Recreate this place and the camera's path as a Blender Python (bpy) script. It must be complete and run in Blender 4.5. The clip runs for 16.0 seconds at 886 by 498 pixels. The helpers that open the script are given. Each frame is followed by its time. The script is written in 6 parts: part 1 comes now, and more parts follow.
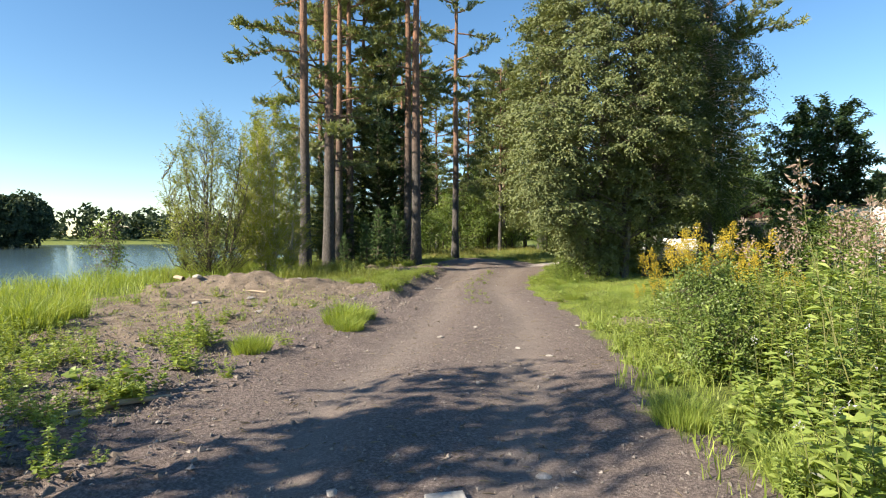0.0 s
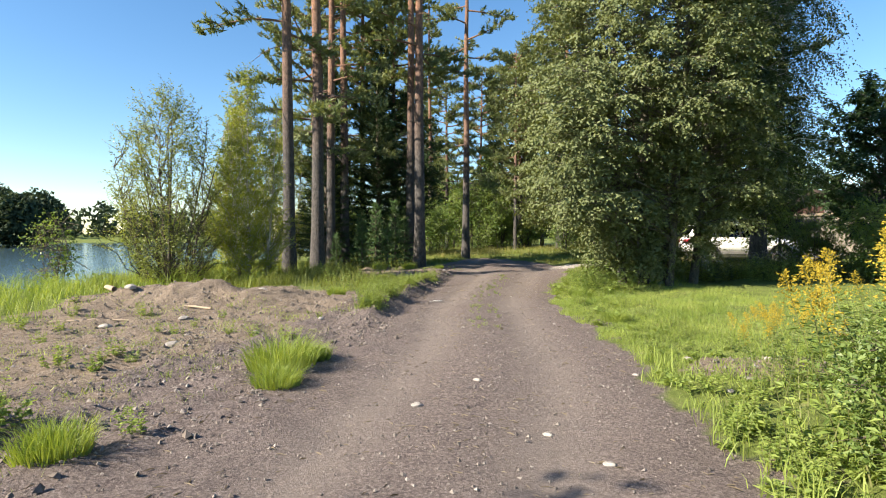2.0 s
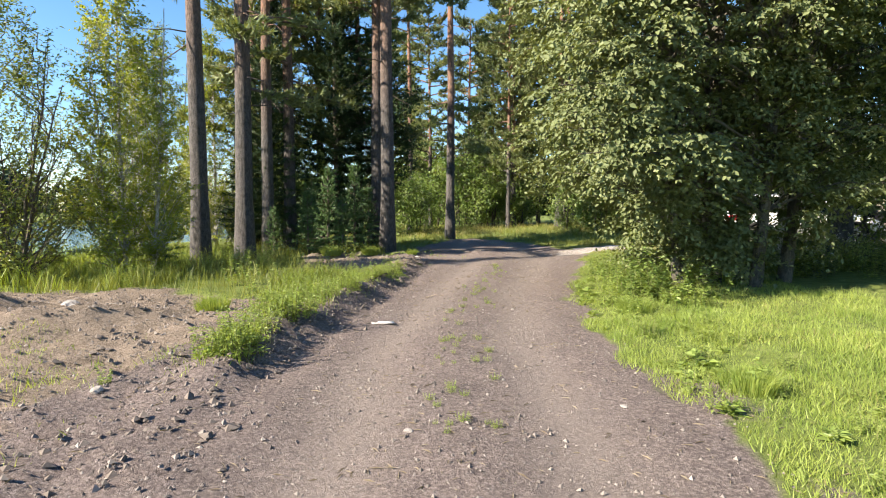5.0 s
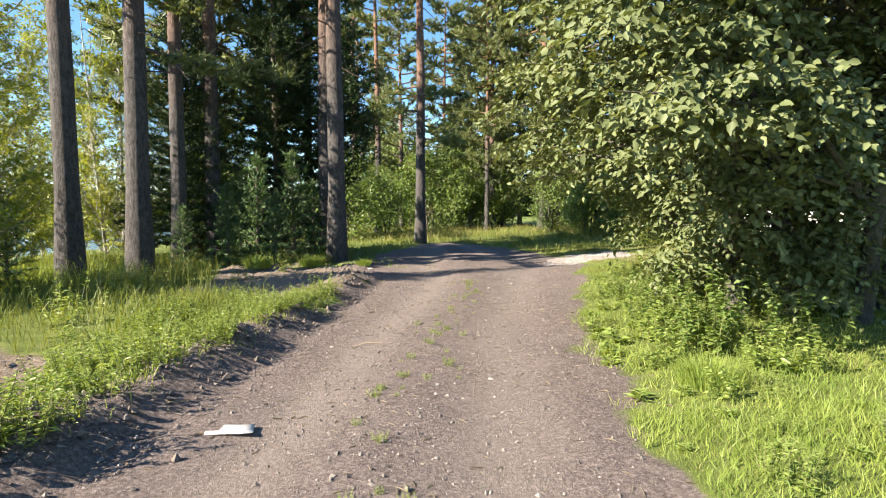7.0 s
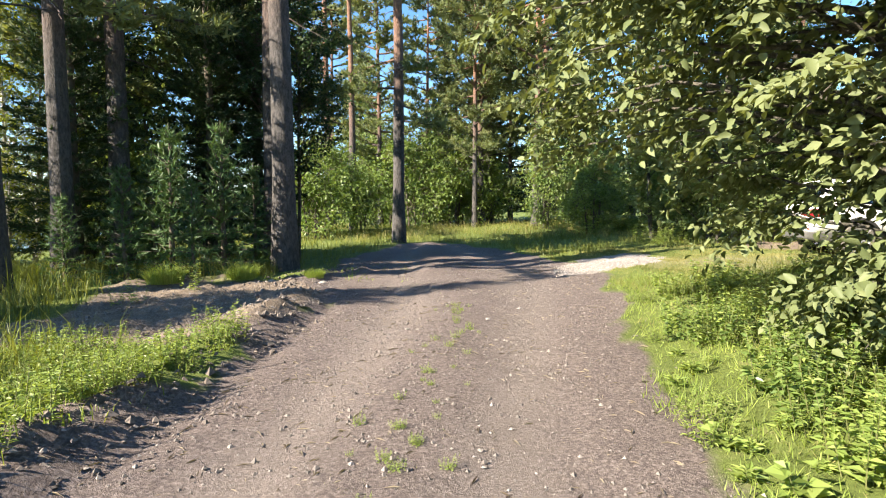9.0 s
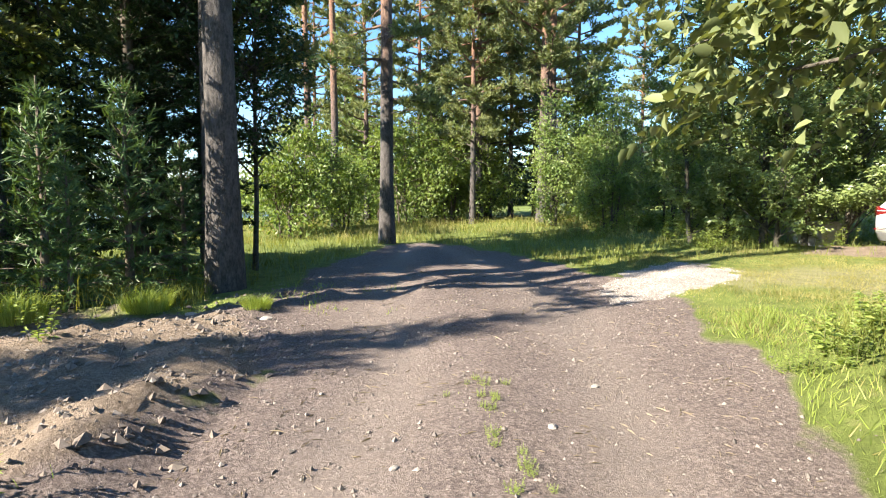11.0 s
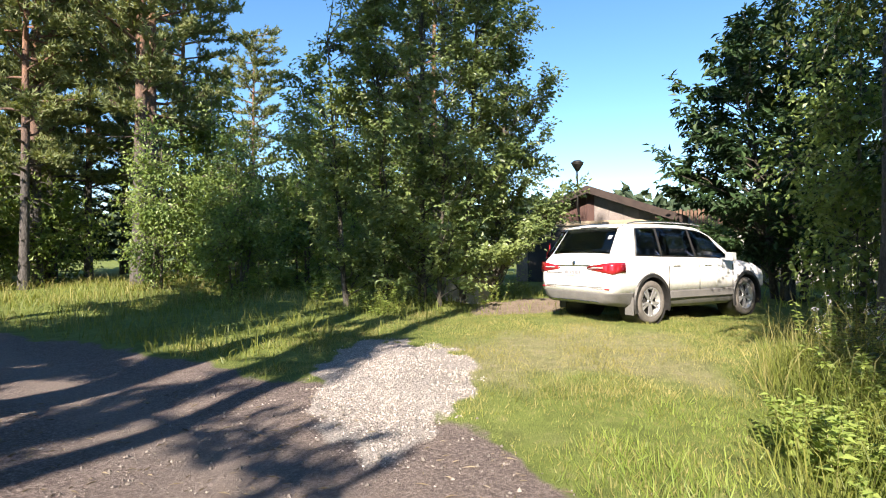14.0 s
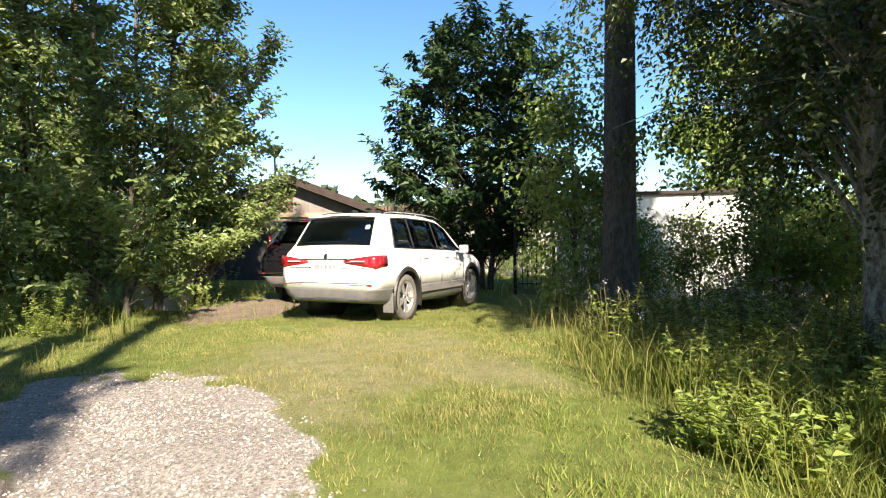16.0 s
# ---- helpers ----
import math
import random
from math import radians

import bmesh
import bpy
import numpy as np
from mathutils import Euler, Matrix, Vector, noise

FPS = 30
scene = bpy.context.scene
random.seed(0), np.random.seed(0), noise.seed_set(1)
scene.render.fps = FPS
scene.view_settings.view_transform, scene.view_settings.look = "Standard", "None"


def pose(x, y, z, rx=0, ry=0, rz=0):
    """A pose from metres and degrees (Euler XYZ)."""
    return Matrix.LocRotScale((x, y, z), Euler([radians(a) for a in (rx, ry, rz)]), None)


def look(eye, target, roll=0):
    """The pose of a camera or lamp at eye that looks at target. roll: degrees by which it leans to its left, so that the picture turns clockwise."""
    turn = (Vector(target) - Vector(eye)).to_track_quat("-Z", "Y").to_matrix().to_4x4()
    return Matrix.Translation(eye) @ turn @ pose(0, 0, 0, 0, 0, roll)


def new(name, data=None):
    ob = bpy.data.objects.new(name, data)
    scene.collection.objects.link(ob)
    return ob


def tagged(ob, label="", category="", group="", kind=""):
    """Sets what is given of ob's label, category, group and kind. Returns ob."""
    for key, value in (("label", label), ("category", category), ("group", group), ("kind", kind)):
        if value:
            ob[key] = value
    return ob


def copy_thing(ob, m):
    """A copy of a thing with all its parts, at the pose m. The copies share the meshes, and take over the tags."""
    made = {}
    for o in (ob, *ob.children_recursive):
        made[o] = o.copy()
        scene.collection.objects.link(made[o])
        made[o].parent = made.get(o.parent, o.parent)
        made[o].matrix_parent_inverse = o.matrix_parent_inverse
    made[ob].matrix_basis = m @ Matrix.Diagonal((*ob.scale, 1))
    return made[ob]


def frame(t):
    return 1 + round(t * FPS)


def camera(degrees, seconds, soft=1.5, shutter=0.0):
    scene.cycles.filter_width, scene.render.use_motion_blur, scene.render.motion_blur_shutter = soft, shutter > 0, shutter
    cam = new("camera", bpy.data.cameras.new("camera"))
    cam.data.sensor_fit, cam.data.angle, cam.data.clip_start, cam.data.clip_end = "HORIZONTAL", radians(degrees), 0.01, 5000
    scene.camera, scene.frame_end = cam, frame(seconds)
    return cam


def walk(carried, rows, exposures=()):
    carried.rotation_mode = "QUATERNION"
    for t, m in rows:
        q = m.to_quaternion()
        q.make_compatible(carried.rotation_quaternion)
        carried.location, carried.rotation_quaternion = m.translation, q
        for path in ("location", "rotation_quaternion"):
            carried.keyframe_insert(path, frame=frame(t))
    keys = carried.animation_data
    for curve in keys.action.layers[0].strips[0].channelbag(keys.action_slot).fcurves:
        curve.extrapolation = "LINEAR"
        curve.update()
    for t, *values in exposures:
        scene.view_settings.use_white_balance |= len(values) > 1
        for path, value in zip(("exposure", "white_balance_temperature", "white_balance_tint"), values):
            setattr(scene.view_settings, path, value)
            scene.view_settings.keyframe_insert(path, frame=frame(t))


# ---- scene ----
cam = camera(77.6, 16.0, soft=1.1)
METRES, EYE, TILT, LEAN, TURN = 24.0, 1.44, -2.8, 0.0, 0.0
ROWS = [
    (0.0, 0.0, 0.0, 0.0, -0.0, 1.56, -0.08),
    (0.5, -0.0013, 0.0311, 0.0028, 0.18, 1.55, -0.23),
    (1.0, 0.0019, 0.0647, 0.0041, 0.89, 1.54, -0.18),
    (1.5, 0.0068, 0.0972, 0.0073, 1.45, 1.54, -0.16),
    (2.0, 0.0132, 0.131, 0.0079, 1.54, 1.31, -0.1),
    (2.5, 0.0129, 0.1652, 0.0105, 1.52, 0.67, -0.32),
    (3.0, 0.0137, 0.2011, 0.0102, 1.38, 0.58, -0.28),
    (3.5, 0.0144, 0.2356, 0.0105, 1.49, -0.26, -0.25),
    (4.0, 0.0184, 0.2725, 0.0117, 1.0, -0.95, -0.14),
    (6.5, 0.039, 0.4548, 0.0195, -0.64, -1.02, 0.08),
    (7.0, 0.0439, 0.4881, 0.0203, -1.64, -0.88, 0.21),
    (7.5, 0.0476, 0.5211, 0.0218, -1.96, -0.98, 0.25),
    (8.0, 0.0503, 0.5546, 0.0222, -2.55, -0.97, 0.32),
    (8.5, 0.0507, 0.5887, 0.024, -2.72, -1.19, 0.33),
    (9.0, 0.0526, 0.621, 0.0254, -3.16, -1.33, 0.37),
    (11.5, 0.0521, 0.7783, 0.036, -4.94, -2.57, 0.17),
    (12.0, 0.0539, 0.8062, 0.0383, -7.12, -3.05, 0.3),
    (12.5, 0.0589, 0.8345, 0.041, -13.37, -2.13, 0.75),
    (13.0, 0.0642, 0.8591, 0.0427, -23.27, 0.14, 1.3),
    (13.5, 0.0715, 0.8845, 0.0435, -35.13, 2.17, 1.9),
    (14.0, 0.0738, 0.9076, 0.0444, -44.35, 2.56, 2.2),
    (14.5, 0.0795, 0.9285, 0.0443, -54.72, 2.19, 2.7),
    (15.0, 0.0838, 0.9492, 0.0443, -64.36, 1.72, 2.95),
    (15.5, 0.089, 0.969, 0.045, -73.53, 1.29, 3.05),
    (16.0, 0.0956, 0.9894, 0.046, -79.42, 0.51, 3.1),
]
walk(cam, [(t, pose(0, 0, EYE, TILT, LEAN, TURN) @ pose(METRES * x, METRES * y, METRES * z, 90 + pitch, roll, yaw)) for t, x, y, z, yaw, pitch, roll in ROWS],
     [(0, 1.36, 7500, 10), (3, 1.5, 7200, 11), (6.5, 1.8, 7250, 12), (9, 1.92, 7150, 11), (11.5, 2.1, 7100, 11), (12.5, 2.08, 7050, 12), (13.2, 1.86, 7100, 14), (14.5, 1.66, 7050, 15), (16, 1.68, 7500, 13)])

# ---- light ----
SUN_AZ = math.atan2(-0.893, -0.45)          # compass angle of the sun, from +y towards +x
SUN_EL = radians(33)
world = bpy.data.worlds.new("sky")
scene.world = world
world.use_nodes = True
wn = world.node_tree
sky = wn.nodes.new("ShaderNodeTexSky")
sky.sky_type, sky.sun_disc = "NISHITA", False
sky.sun_elevation, sky.sun_rotation = SUN_EL, SUN_AZ
sky.air_density, sky.dust_density, sky.ozone_density = 1.0, 0.1, 4.0
wn.nodes["Background"].inputs["Strength"].default_value = 0.09
vivid = wn.nodes.new("ShaderNodeHueSaturation")          # a clear, dry sky
vivid.inputs["Saturation"].default_value = 1.18
wn.links.new(sky.outputs[0], vivid.inputs["Color"])
wn.links.new(vivid.outputs[0], wn.nodes["Background"].inputs["Color"])
sun_data = bpy.data.lights.new("sun", "SUN")
sun_data.energy, sun_data.angle, sun_data.color = 5.0, radians(0.55), (1.0, 0.93, 0.82)
sun = new("sun", sun_data)
to_sun = Vector((math.sin(SUN_AZ) * math.cos(SUN_EL), math.cos(SUN_AZ) * math.cos(SUN_EL), math.sin(SUN_EL)))
sun.matrix_world = look(to_sun * 100, (0, 0, 0))

rng = np.random.default_rng(7)


# ---- materials ----
def nodes_of(name):
    m = bpy.data.materials.new(name)
    m.use_nodes = True
    t = m.node_tree
    return m, t, t.nodes["Principled BSDF"]


def noise_node(t, scale, detail=4.0, rough=0.6, coord="Object", stretch=None):
    c = t.nodes.new("ShaderNodeTexCoord")
    n = t.nodes.new("ShaderNodeTexNoise")
    n.inputs["Scale"].default_value, n.inputs["Detail"].default_value, n.inputs["Roughness"].default_value = scale, detail, rough
    src = c.outputs[coord]
    if stretch:
        mp = t.nodes.new("ShaderNodeMapping")
        mp.inputs["Scale"].default_value = stretch
        t.links.new(src, mp.inputs["Vector"])
        src = mp.outputs[0]
    t.links.new(src, n.inputs["Vector"])
    return n.outputs["Fac"]


def ramp(t, fac, stops):
    r = t.nodes.new("ShaderNodeValToRGB")
    el = r.color_ramp.elements
    while len(el) < len(stops):
        el.new(0.5)
    for e, (p, c) in zip(el, stops):
        e.position, e.color = p, (*c, 1)
    t.links.new(fac, r.inputs["Fac"])
    return r.outputs["Color"]


def mixc(t, fac, a, b, mode="MIX"):
    n = t.nodes.new("ShaderNodeMix")
    n.data_type, n.blend_type = "RGBA", mode
    for k, v in ((0, fac), (6, a), (7, b)):
        if isinstance(v, (int, float)):
            n.inputs[k].default_value = v
        elif isinstance(v, tuple):
            n.inputs[k].default_value = (*v, 1)
        else:
            t.links.new(v, n.inputs[k])
    return n.outputs[2]


def bump(t, p, height, strength=0.5, distance=0.02):
    b = t.nodes.new("ShaderNodeBump")
    b.inputs["Strength"].default_value, b.inputs["Distance"].default_value = strength, distance
    t.links.new(height, b.inputs["Height"])
    t.links.new(b.outputs[0], p.inputs["Normal"])


def plain(name, a, b, scale=8.0, rough=0.6, metal=0.0, rel=0.0, stretch=None, spec=None):
    """A surface that wanders between two colours at two scales, with fine relief."""
    m, t, p = nodes_of(name)
    big = noise_node(t, scale, 5, 0.65, stretch=stretch)
    fine = noise_node(t, scale * 9, 3, 0.6, stretch=stretch)
    c = ramp(t, big, [(0.3, a), (0.7, b)])
    c = mixc(t, 0.25, c, ramp(t, fine, [(0.3, tuple(v * 0.6 for v in a)), (0.7, tuple(min(1, v * 1.25) for v in b))]))
    t.links.new(c, p.inputs["Base Color"])
    p.inputs["Roughness"].default_value, p.inputs["Metallic"].default_value = rough, metal
    if spec is not None:
        p.inputs["Specular IOR Level"].default_value = spec
    if rel:
        bump(t, p, fine, rel)
    return m


def leafy(name, dark, mid, light, through_=0.35, rough=0.45, spec=0.35):
    """A leaf: varied leaf by leaf, some light passing through."""
    m, t, p = nodes_of(name)
    g = t.nodes.new("ShaderNodeNewGeometry")
    c = ramp(t, g.outputs["Random Per Island"], [(0.0, dark), (0.55, mid), (1.0, light)])
    patch = noise_node(t, 0.9, 2)
    c = mixc(t, 0.45, c, ramp(t, patch, [(0.35, dark), (0.65, light)]))
    t.links.new(c, p.inputs["Base Color"])
    p.inputs["Roughness"].default_value = rough
    p.inputs["Specular IOR Level"].default_value = spec
    tr = t.nodes.new("ShaderNodeBsdfTranslucent")
    t.links.new(mixc(t, 1.0, c, (1.35, 1.25, 0.5), "MULTIPLY"), tr.inputs["Color"])
    mx = t.nodes.new("ShaderNodeMixShader")
    mx.inputs[0].default_value = through_
    t.links.new(p.outputs[0], mx.inputs[1])
    t.links.new(tr.outputs[0], mx.inputs[2])
    t.links.new(mx.outputs[0], t.nodes["Material Output"].inputs["Surface"])
    return m


def bark_mat(name, low_a, low_b, high_a, high_b, z0, z1):
    """Furrowed bark that changes from the foot to the top of the trunk."""
    m, t, p = nodes_of(name)
    c = t.nodes.new("ShaderNodeTexCoord")
    sep = t.nodes.new("ShaderNodeSeparateXYZ")
    t.links.new(c.outputs["Object"], sep.inputs[0])
    mr = t.nodes.new("ShaderNodeMapRange")
    mr.inputs[1].default_value, mr.inputs[2].default_value = z0, z1
    t.links.new(sep.outputs[2], mr.inputs[0])
    plates = noise_node(t, 17, 6, 0.72, stretch=(1, 1, 0.4))
    fine = noise_node(t, 60, 3, 0.7, stretch=(1, 1, 0.4))
    low = ramp(t, plates, [(0.43, low_a), (0.58, low_b)])
    high = ramp(t, plates, [(0.4, high_a), (0.6, high_b)])
    c2 = mixc(t, mr.outputs[0], low, high)
    c2 = mixc(t, 0.3, c2, ramp(t, fine, [(0.3, tuple(v * 0.5 for v in low_a)), (0.7, tuple(v * 2.0 for v in low_b))]))
    t.links.new(c2, p.inputs["Base Color"])
    p.inputs["Roughness"].default_value = 0.9
    bump(t, p, plates, 0.9, 0.05)
    return m


M_PINE_BARK = bark_mat("pine_bark", (0.024, 0.022, 0.021), (0.092, 0.084, 0.082), (0.12, 0.055, 0.032), (0.36, 0.17, 0.09), 4.0, 9.5)
M_GREY_BARK = bark_mat("grey_bark", (0.035, 0.032, 0.026), (0.11, 0.1, 0.08), (0.06, 0.052, 0.04), (0.16, 0.14, 0.11), 0.5, 4.0)
M_BIRCH_BARK = bark_mat("birch_bark", (0.06, 0.05, 0.045), (0.42, 0.4, 0.36), (0.12, 0.1, 0.09), (0.62, 0.6, 0.55), 0.2, 2.0)
M_NEEDLE = leafy("pine_needles", (0.085, 0.12, 0.055), (0.17, 0.21, 0.095), (0.28, 0.31, 0.145), 0.32, 0.5, 0.3)
M_SPRUCE = leafy("spruce_needles", (0.015, 0.035, 0.015), (0.03, 0.06, 0.025), (0.055, 0.09, 0.035), 0.15, 0.55, 0.25)
M_SAPLING = leafy("sapling_needles", (0.04, 0.085, 0.035), (0.075, 0.14, 0.05), (0.12, 0.2, 0.07), 0.2, 0.5, 0.3)
M_LEAF_WILLOW = leafy("willow_leaf", (0.1, 0.14, 0.035), (0.2, 0.25, 0.065), (0.31, 0.34, 0.12), 0.42, 0.42, 0.5)
M_LEAF_GREY = leafy("grey_alder_leaf", (0.085, 0.11, 0.045), (0.145, 0.178, 0.076), (0.205, 0.235, 0.11), 0.24, 0.55, 0.25)
M_LEAF_CHERRY = leafy("bird_cherry_leaf", (0.075, 0.125, 0.045), (0.155, 0.22, 0.075), (0.27, 0.33, 0.125), 0.32, 0.4, 0.5)
M_LEAF_BIRCH = leafy("birch_leaf", (0.13, 0.18, 0.03), (0.24, 0.29, 0.05), (0.36, 0.38, 0.085), 0.42, 0.42, 0.45)
# leaf green lowered so that the yard corner's shade is in the colour
M_LEAF_SHADED = leafy("shaded_leaf", (0.026, 0.044, 0.014), (0.058, 0.085, 0.026), (0.095, 0.125, 0.038), 0.22, 0.4, 0.4)
M_LEAF_MID = leafy("mid_leaf", (0.08, 0.14, 0.042), (0.165, 0.245, 0.072), (0.27, 0.345, 0.115), 0.32, 0.42, 0.4)
M_LEAF_CHESTNUT = leafy("chestnut_leaf", (0.016, 0.04, 0.016), (0.035, 0.07, 0.028), (0.065, 0.115, 0.04), 0.2, 0.5, 0.25)
M_LEAF_BUSH = leafy("bush_leaf", (0.085, 0.145, 0.038), (0.155, 0.23, 0.062), (0.25, 0.33, 0.1), 0.4, 0.42, 0.45)
M_WEED = leafy("weed_leaf", (0.14, 0.21, 0.05), (0.25, 0.335, 0.085), (0.38, 0.45, 0.14), 0.4, 0.45, 0.4)
M_GRASS = leafy("grass_blade", (0.13, 0.2, 0.042), (0.22, 0.31, 0.06), (0.37, 0.43, 0.12), 0.4, 0.5, 0.35)
M_GRASS_DRY = leafy("dry_grass_blade", (0.14, 0.15, 0.045), (0.25, 0.24, 0.09), (0.42, 0.37, 0.17), 0.35, 0.6, 0.25)
M_GRASS_DARK = leafy("shade_grass_blade", (0.08, 0.12, 0.025), (0.15, 0.19, 0.04), (0.26, 0.27, 0.075), 0.35, 0.5, 0.35)
M_GOLD = leafy("goldenrod_bloom", (0.28, 0.22, 0.03), (0.44, 0.33, 0.04), (0.6, 0.46, 0.07), 0.3, 0.7, 0.2)
M_PINKSEED = leafy("fireweed_seed", (0.22, 0.15, 0.12), (0.36, 0.27, 0.23), (0.52, 0.44, 0.39), 0.3, 0.8, 0.1)
M_WHITEBLOOM = leafy("white_bloom", (0.3, 0.29, 0.38), (0.42, 0.41, 0.5), (0.56, 0.55, 0.62), 0.25, 0.7, 0.2)
M_STEM = plain("plant_stem", (0.08, 0.1, 0.03), (0.17, 0.17, 0.06), 9, 0.7)
M_TWIG = plain("twig_bark", (0.05, 0.04, 0.03), (0.13, 0.105, 0.08), 12, 0.85)
M_FAR = leafy("far_forest", (0.03, 0.05, 0.034), (0.05, 0.078, 0.048), (0.08, 0.11, 0.06), 0.15, 0.7, 0.1)
M_STONE = plain("pale_stone", (0.2, 0.18, 0.16), (0.42, 0.39, 0.36), 14, 0.85, rel=0.4)


# ---- mesh helpers ----
def smooth(v, a, b):
    u = np.clip((np.asarray(v, float) - a) / (b - a), 0, 1)
    return u * u * (3 - 2 * u)


def wave(x, y, s=1.0, k=0):
    """A cheap rolling noise from -1 to 1, for heights and gaps."""
    x, y = np.asarray(x, float) * s + 13.7 * k, np.asarray(y, float) * s - 7.9 * k
    v = np.sin(1.7 * x + 1.3 * np.sin(1.1 * y + k)) + np.sin(1.9 * y + 1.7 * np.sin(1.3 * x + 2.1)) + 0.6 * np.sin(3.7 * x - 2.9 * y + 1.1 * np.sin(2.3 * y))
    return v / 2.6


def mesh_np(name, verts, faces, materials, index=None, shade=False):
    verts, faces = np.asarray(verts, np.float32), np.asarray(faces, np.int32)
    me = bpy.data.meshes.new(name)
    n, k = faces.shape
    me.vertices.add(len(verts))
    me.vertices.foreach_set("co", verts.ravel())
    me.loops.add(n * k)
    me.loops.foreach_set("vertex_index", faces.ravel())
    me.polygons.add(n)
    me.polygons.foreach_set("loop_start", np.arange(0, n * k, k, dtype=np.int32))
    for m in materials if isinstance(materials, (list, tuple)) else [materials]:
        me.materials.append(m)
    if index is not None:
        me.polygons.foreach_set("material_index", np.asarray(index, np.int32))
    me.polygons.foreach_set("use_smooth", np.full(n, shade))
    me.update(calc_edges=True)
    me.validate()
    return me


def part(name, data, material, parent, label=""):
    """One mesh object under a thing or under a part; data is a bmesh or a mesh."""
    if isinstance(data, bmesh.types.BMesh):
        me = bpy.data.meshes.new(name)
        bmesh.ops.recalc_face_normals(data, faces=data.faces)
        data.to_mesh(me)
        data.free()
        me.materials.append(material)
        data = me
    ob = new(name, data)
    if parent is not None:
        ob.parent = parent
    return tagged(ob, label)


def thing(name, m, label, category, group="", kind=""):
    ob = new(name)
    ob.empty_display_size = 0.2
    ob.matrix_world = m
    return tagged(ob, label, category, group, kind)


def tubes(lines, sides=6):
    """Tapered tubes along polylines; each line is (points, radii)."""
    vs, fs, base = [], [], 0
    ang = np.arange(sides) * 2 * np.pi / sides
    for pts, rad in lines:
        pts, rad = np.asarray(pts, float), np.asarray(rad, float)
        tan = np.gradient(pts, axis=0)
        tan /= np.linalg.norm(tan, axis=1, keepdims=True) + 1e-9
        ref = np.where(np.abs(tan[:, 2:3]) < 0.9, [[0, 0, 1.0]], [[1.0, 0, 0]])
        a = np.cross(tan, ref)
        a /= np.linalg.norm(a, axis=1, keepdims=True) + 1e-9
        b = np.cross(tan, a)
        if abs(tan[0, 2]) > 0.9:
            a = np.tile([[1.0, 0, 0]], (len(pts), 1)); b = np.tile([[0, 1.0, 0]], (len(pts), 1))
        ring = pts[:, None] + rad[:, None, None] * (np.cos(ang)[None, :, None] * a[:, None] + np.sin(ang)[None, :, None] * b[:, None])
        vs.append(ring.reshape(-1, 3))
        n = len(pts)
        i, j = np.meshgrid(np.arange(n - 1), np.arange(sides), indexing="ij")
        j2 = (j + 1) % sides
        fs.append(np.stack([base + i * sides + j, base + i * sides + j2, base + (i + 1) * sides + j2, base + (i + 1) * sides + j], -1).reshape(-1, 4))
        base += n * sides
    return np.concatenate(vs), np.concatenate(fs)


def unit(v):
    return v / (np.linalg.norm(v, axis=-1, keepdims=True) + 1e-9)


def leaf_arrays(base, along, normal, length, width, fold=0.25):
    """Folded leaves: two triangles each."""
    n = len(base)
    along = unit(along)
    side = unit(np.cross(along, normal))
    nor = np.cross(side, along)
    L, W = np.broadcast_to(length, n)[:, None], np.broadcast_to(width, n)[:, None]
    mid = base + along * L * 0.45
    v = np.stack([base, mid + side * W / 2 + nor * W * fold, base + along * L - nor * L * 0.12, mid - side * W / 2 + nor * W * fold], 1).reshape(-1, 3)
    k = np.arange(n)[:, None] * 4
    f = np.concatenate([k + [[0, 1, 2]], k + [[0, 2, 3]]], 1).reshape(-1, 3)
    return v, f


def fine_leaf_arrays(base, along, normal, length, width, fold=0.18):
    """Leaves with a rounded outline, for trees that the walk passes closely."""
    n = len(base)
    along = unit(along)
    side = unit(np.cross(along, normal))
    nor = np.cross(side, along)
    L, W = np.broadcast_to(length, n)[:, None], np.broadcast_to(width, n)[:, None]
    rows_ = [base]
    for u, w in ((0.3, 0.46), (0.66, 0.38)):
        m = base + along * L * u - nor * L * 0.1 * u * u
        rows_ += [m + side * W * w + nor * W * fold, m - side * W * w + nor * W * fold]
    rows_.append(base + along * L - nor * L * 0.14)
    v = np.stack(rows_, 1).reshape(-1, 3)
    k = np.arange(n)[:, None] * 6
    tri = ((0, 1, 5), (1, 3, 5), (0, 5, 2), (2, 5, 4))
    return v, np.concatenate([k + [list(q)] for q in tri], 1).reshape(-1, 3)


def blade_arrays(base, lean, length, width):
    """Thin blades: one triangle and one quad's worth, bent over."""
    n = len(base)
    L, W = np.broadcast_to(length, n)[:, None], np.broadcast_to(width, n)[:, None]
    up = np.array([0, 0, 1.0])
    d1 = unit(up + lean * 0.5)
    d2 = unit(up * 0.55 + lean * 1.6)
    ang = rng.uniform(0, 2 * np.pi, n)
    s = np.stack([np.cos(ang), np.sin(ang), np.zeros(n)], 1)
    m = base + d1 * L * 0.6
    v = np.stack([base - s * W / 2, base + s * W / 2, m + s * W * 0.35, m - s * W * 0.35, m + d2 * L * 0.45], 1).reshape(-1, 3)
    k = np.arange(n)[:, None] * 5
    f = np.concatenate([k + [[0, 1, 2]], k + [[0, 2, 3]], k + [[3, 2, 4]]], 1).reshape(-1, 3)
    return v, f


def spike_arrays(base, along, normal, length, width):
    """Single slim triangles, for needles and short turf."""
    n = len(base)
    side = unit(np.cross(unit(along), normal)) * (np.broadcast_to(width, n)[:, None] / 2)
    v = np.stack([base - side, base + side, base + unit(along) * np.broadcast_to(length, n)[:, None]], 1).reshape(-1, 3)
    return v, np.arange(n * 3).reshape(-1, 3)


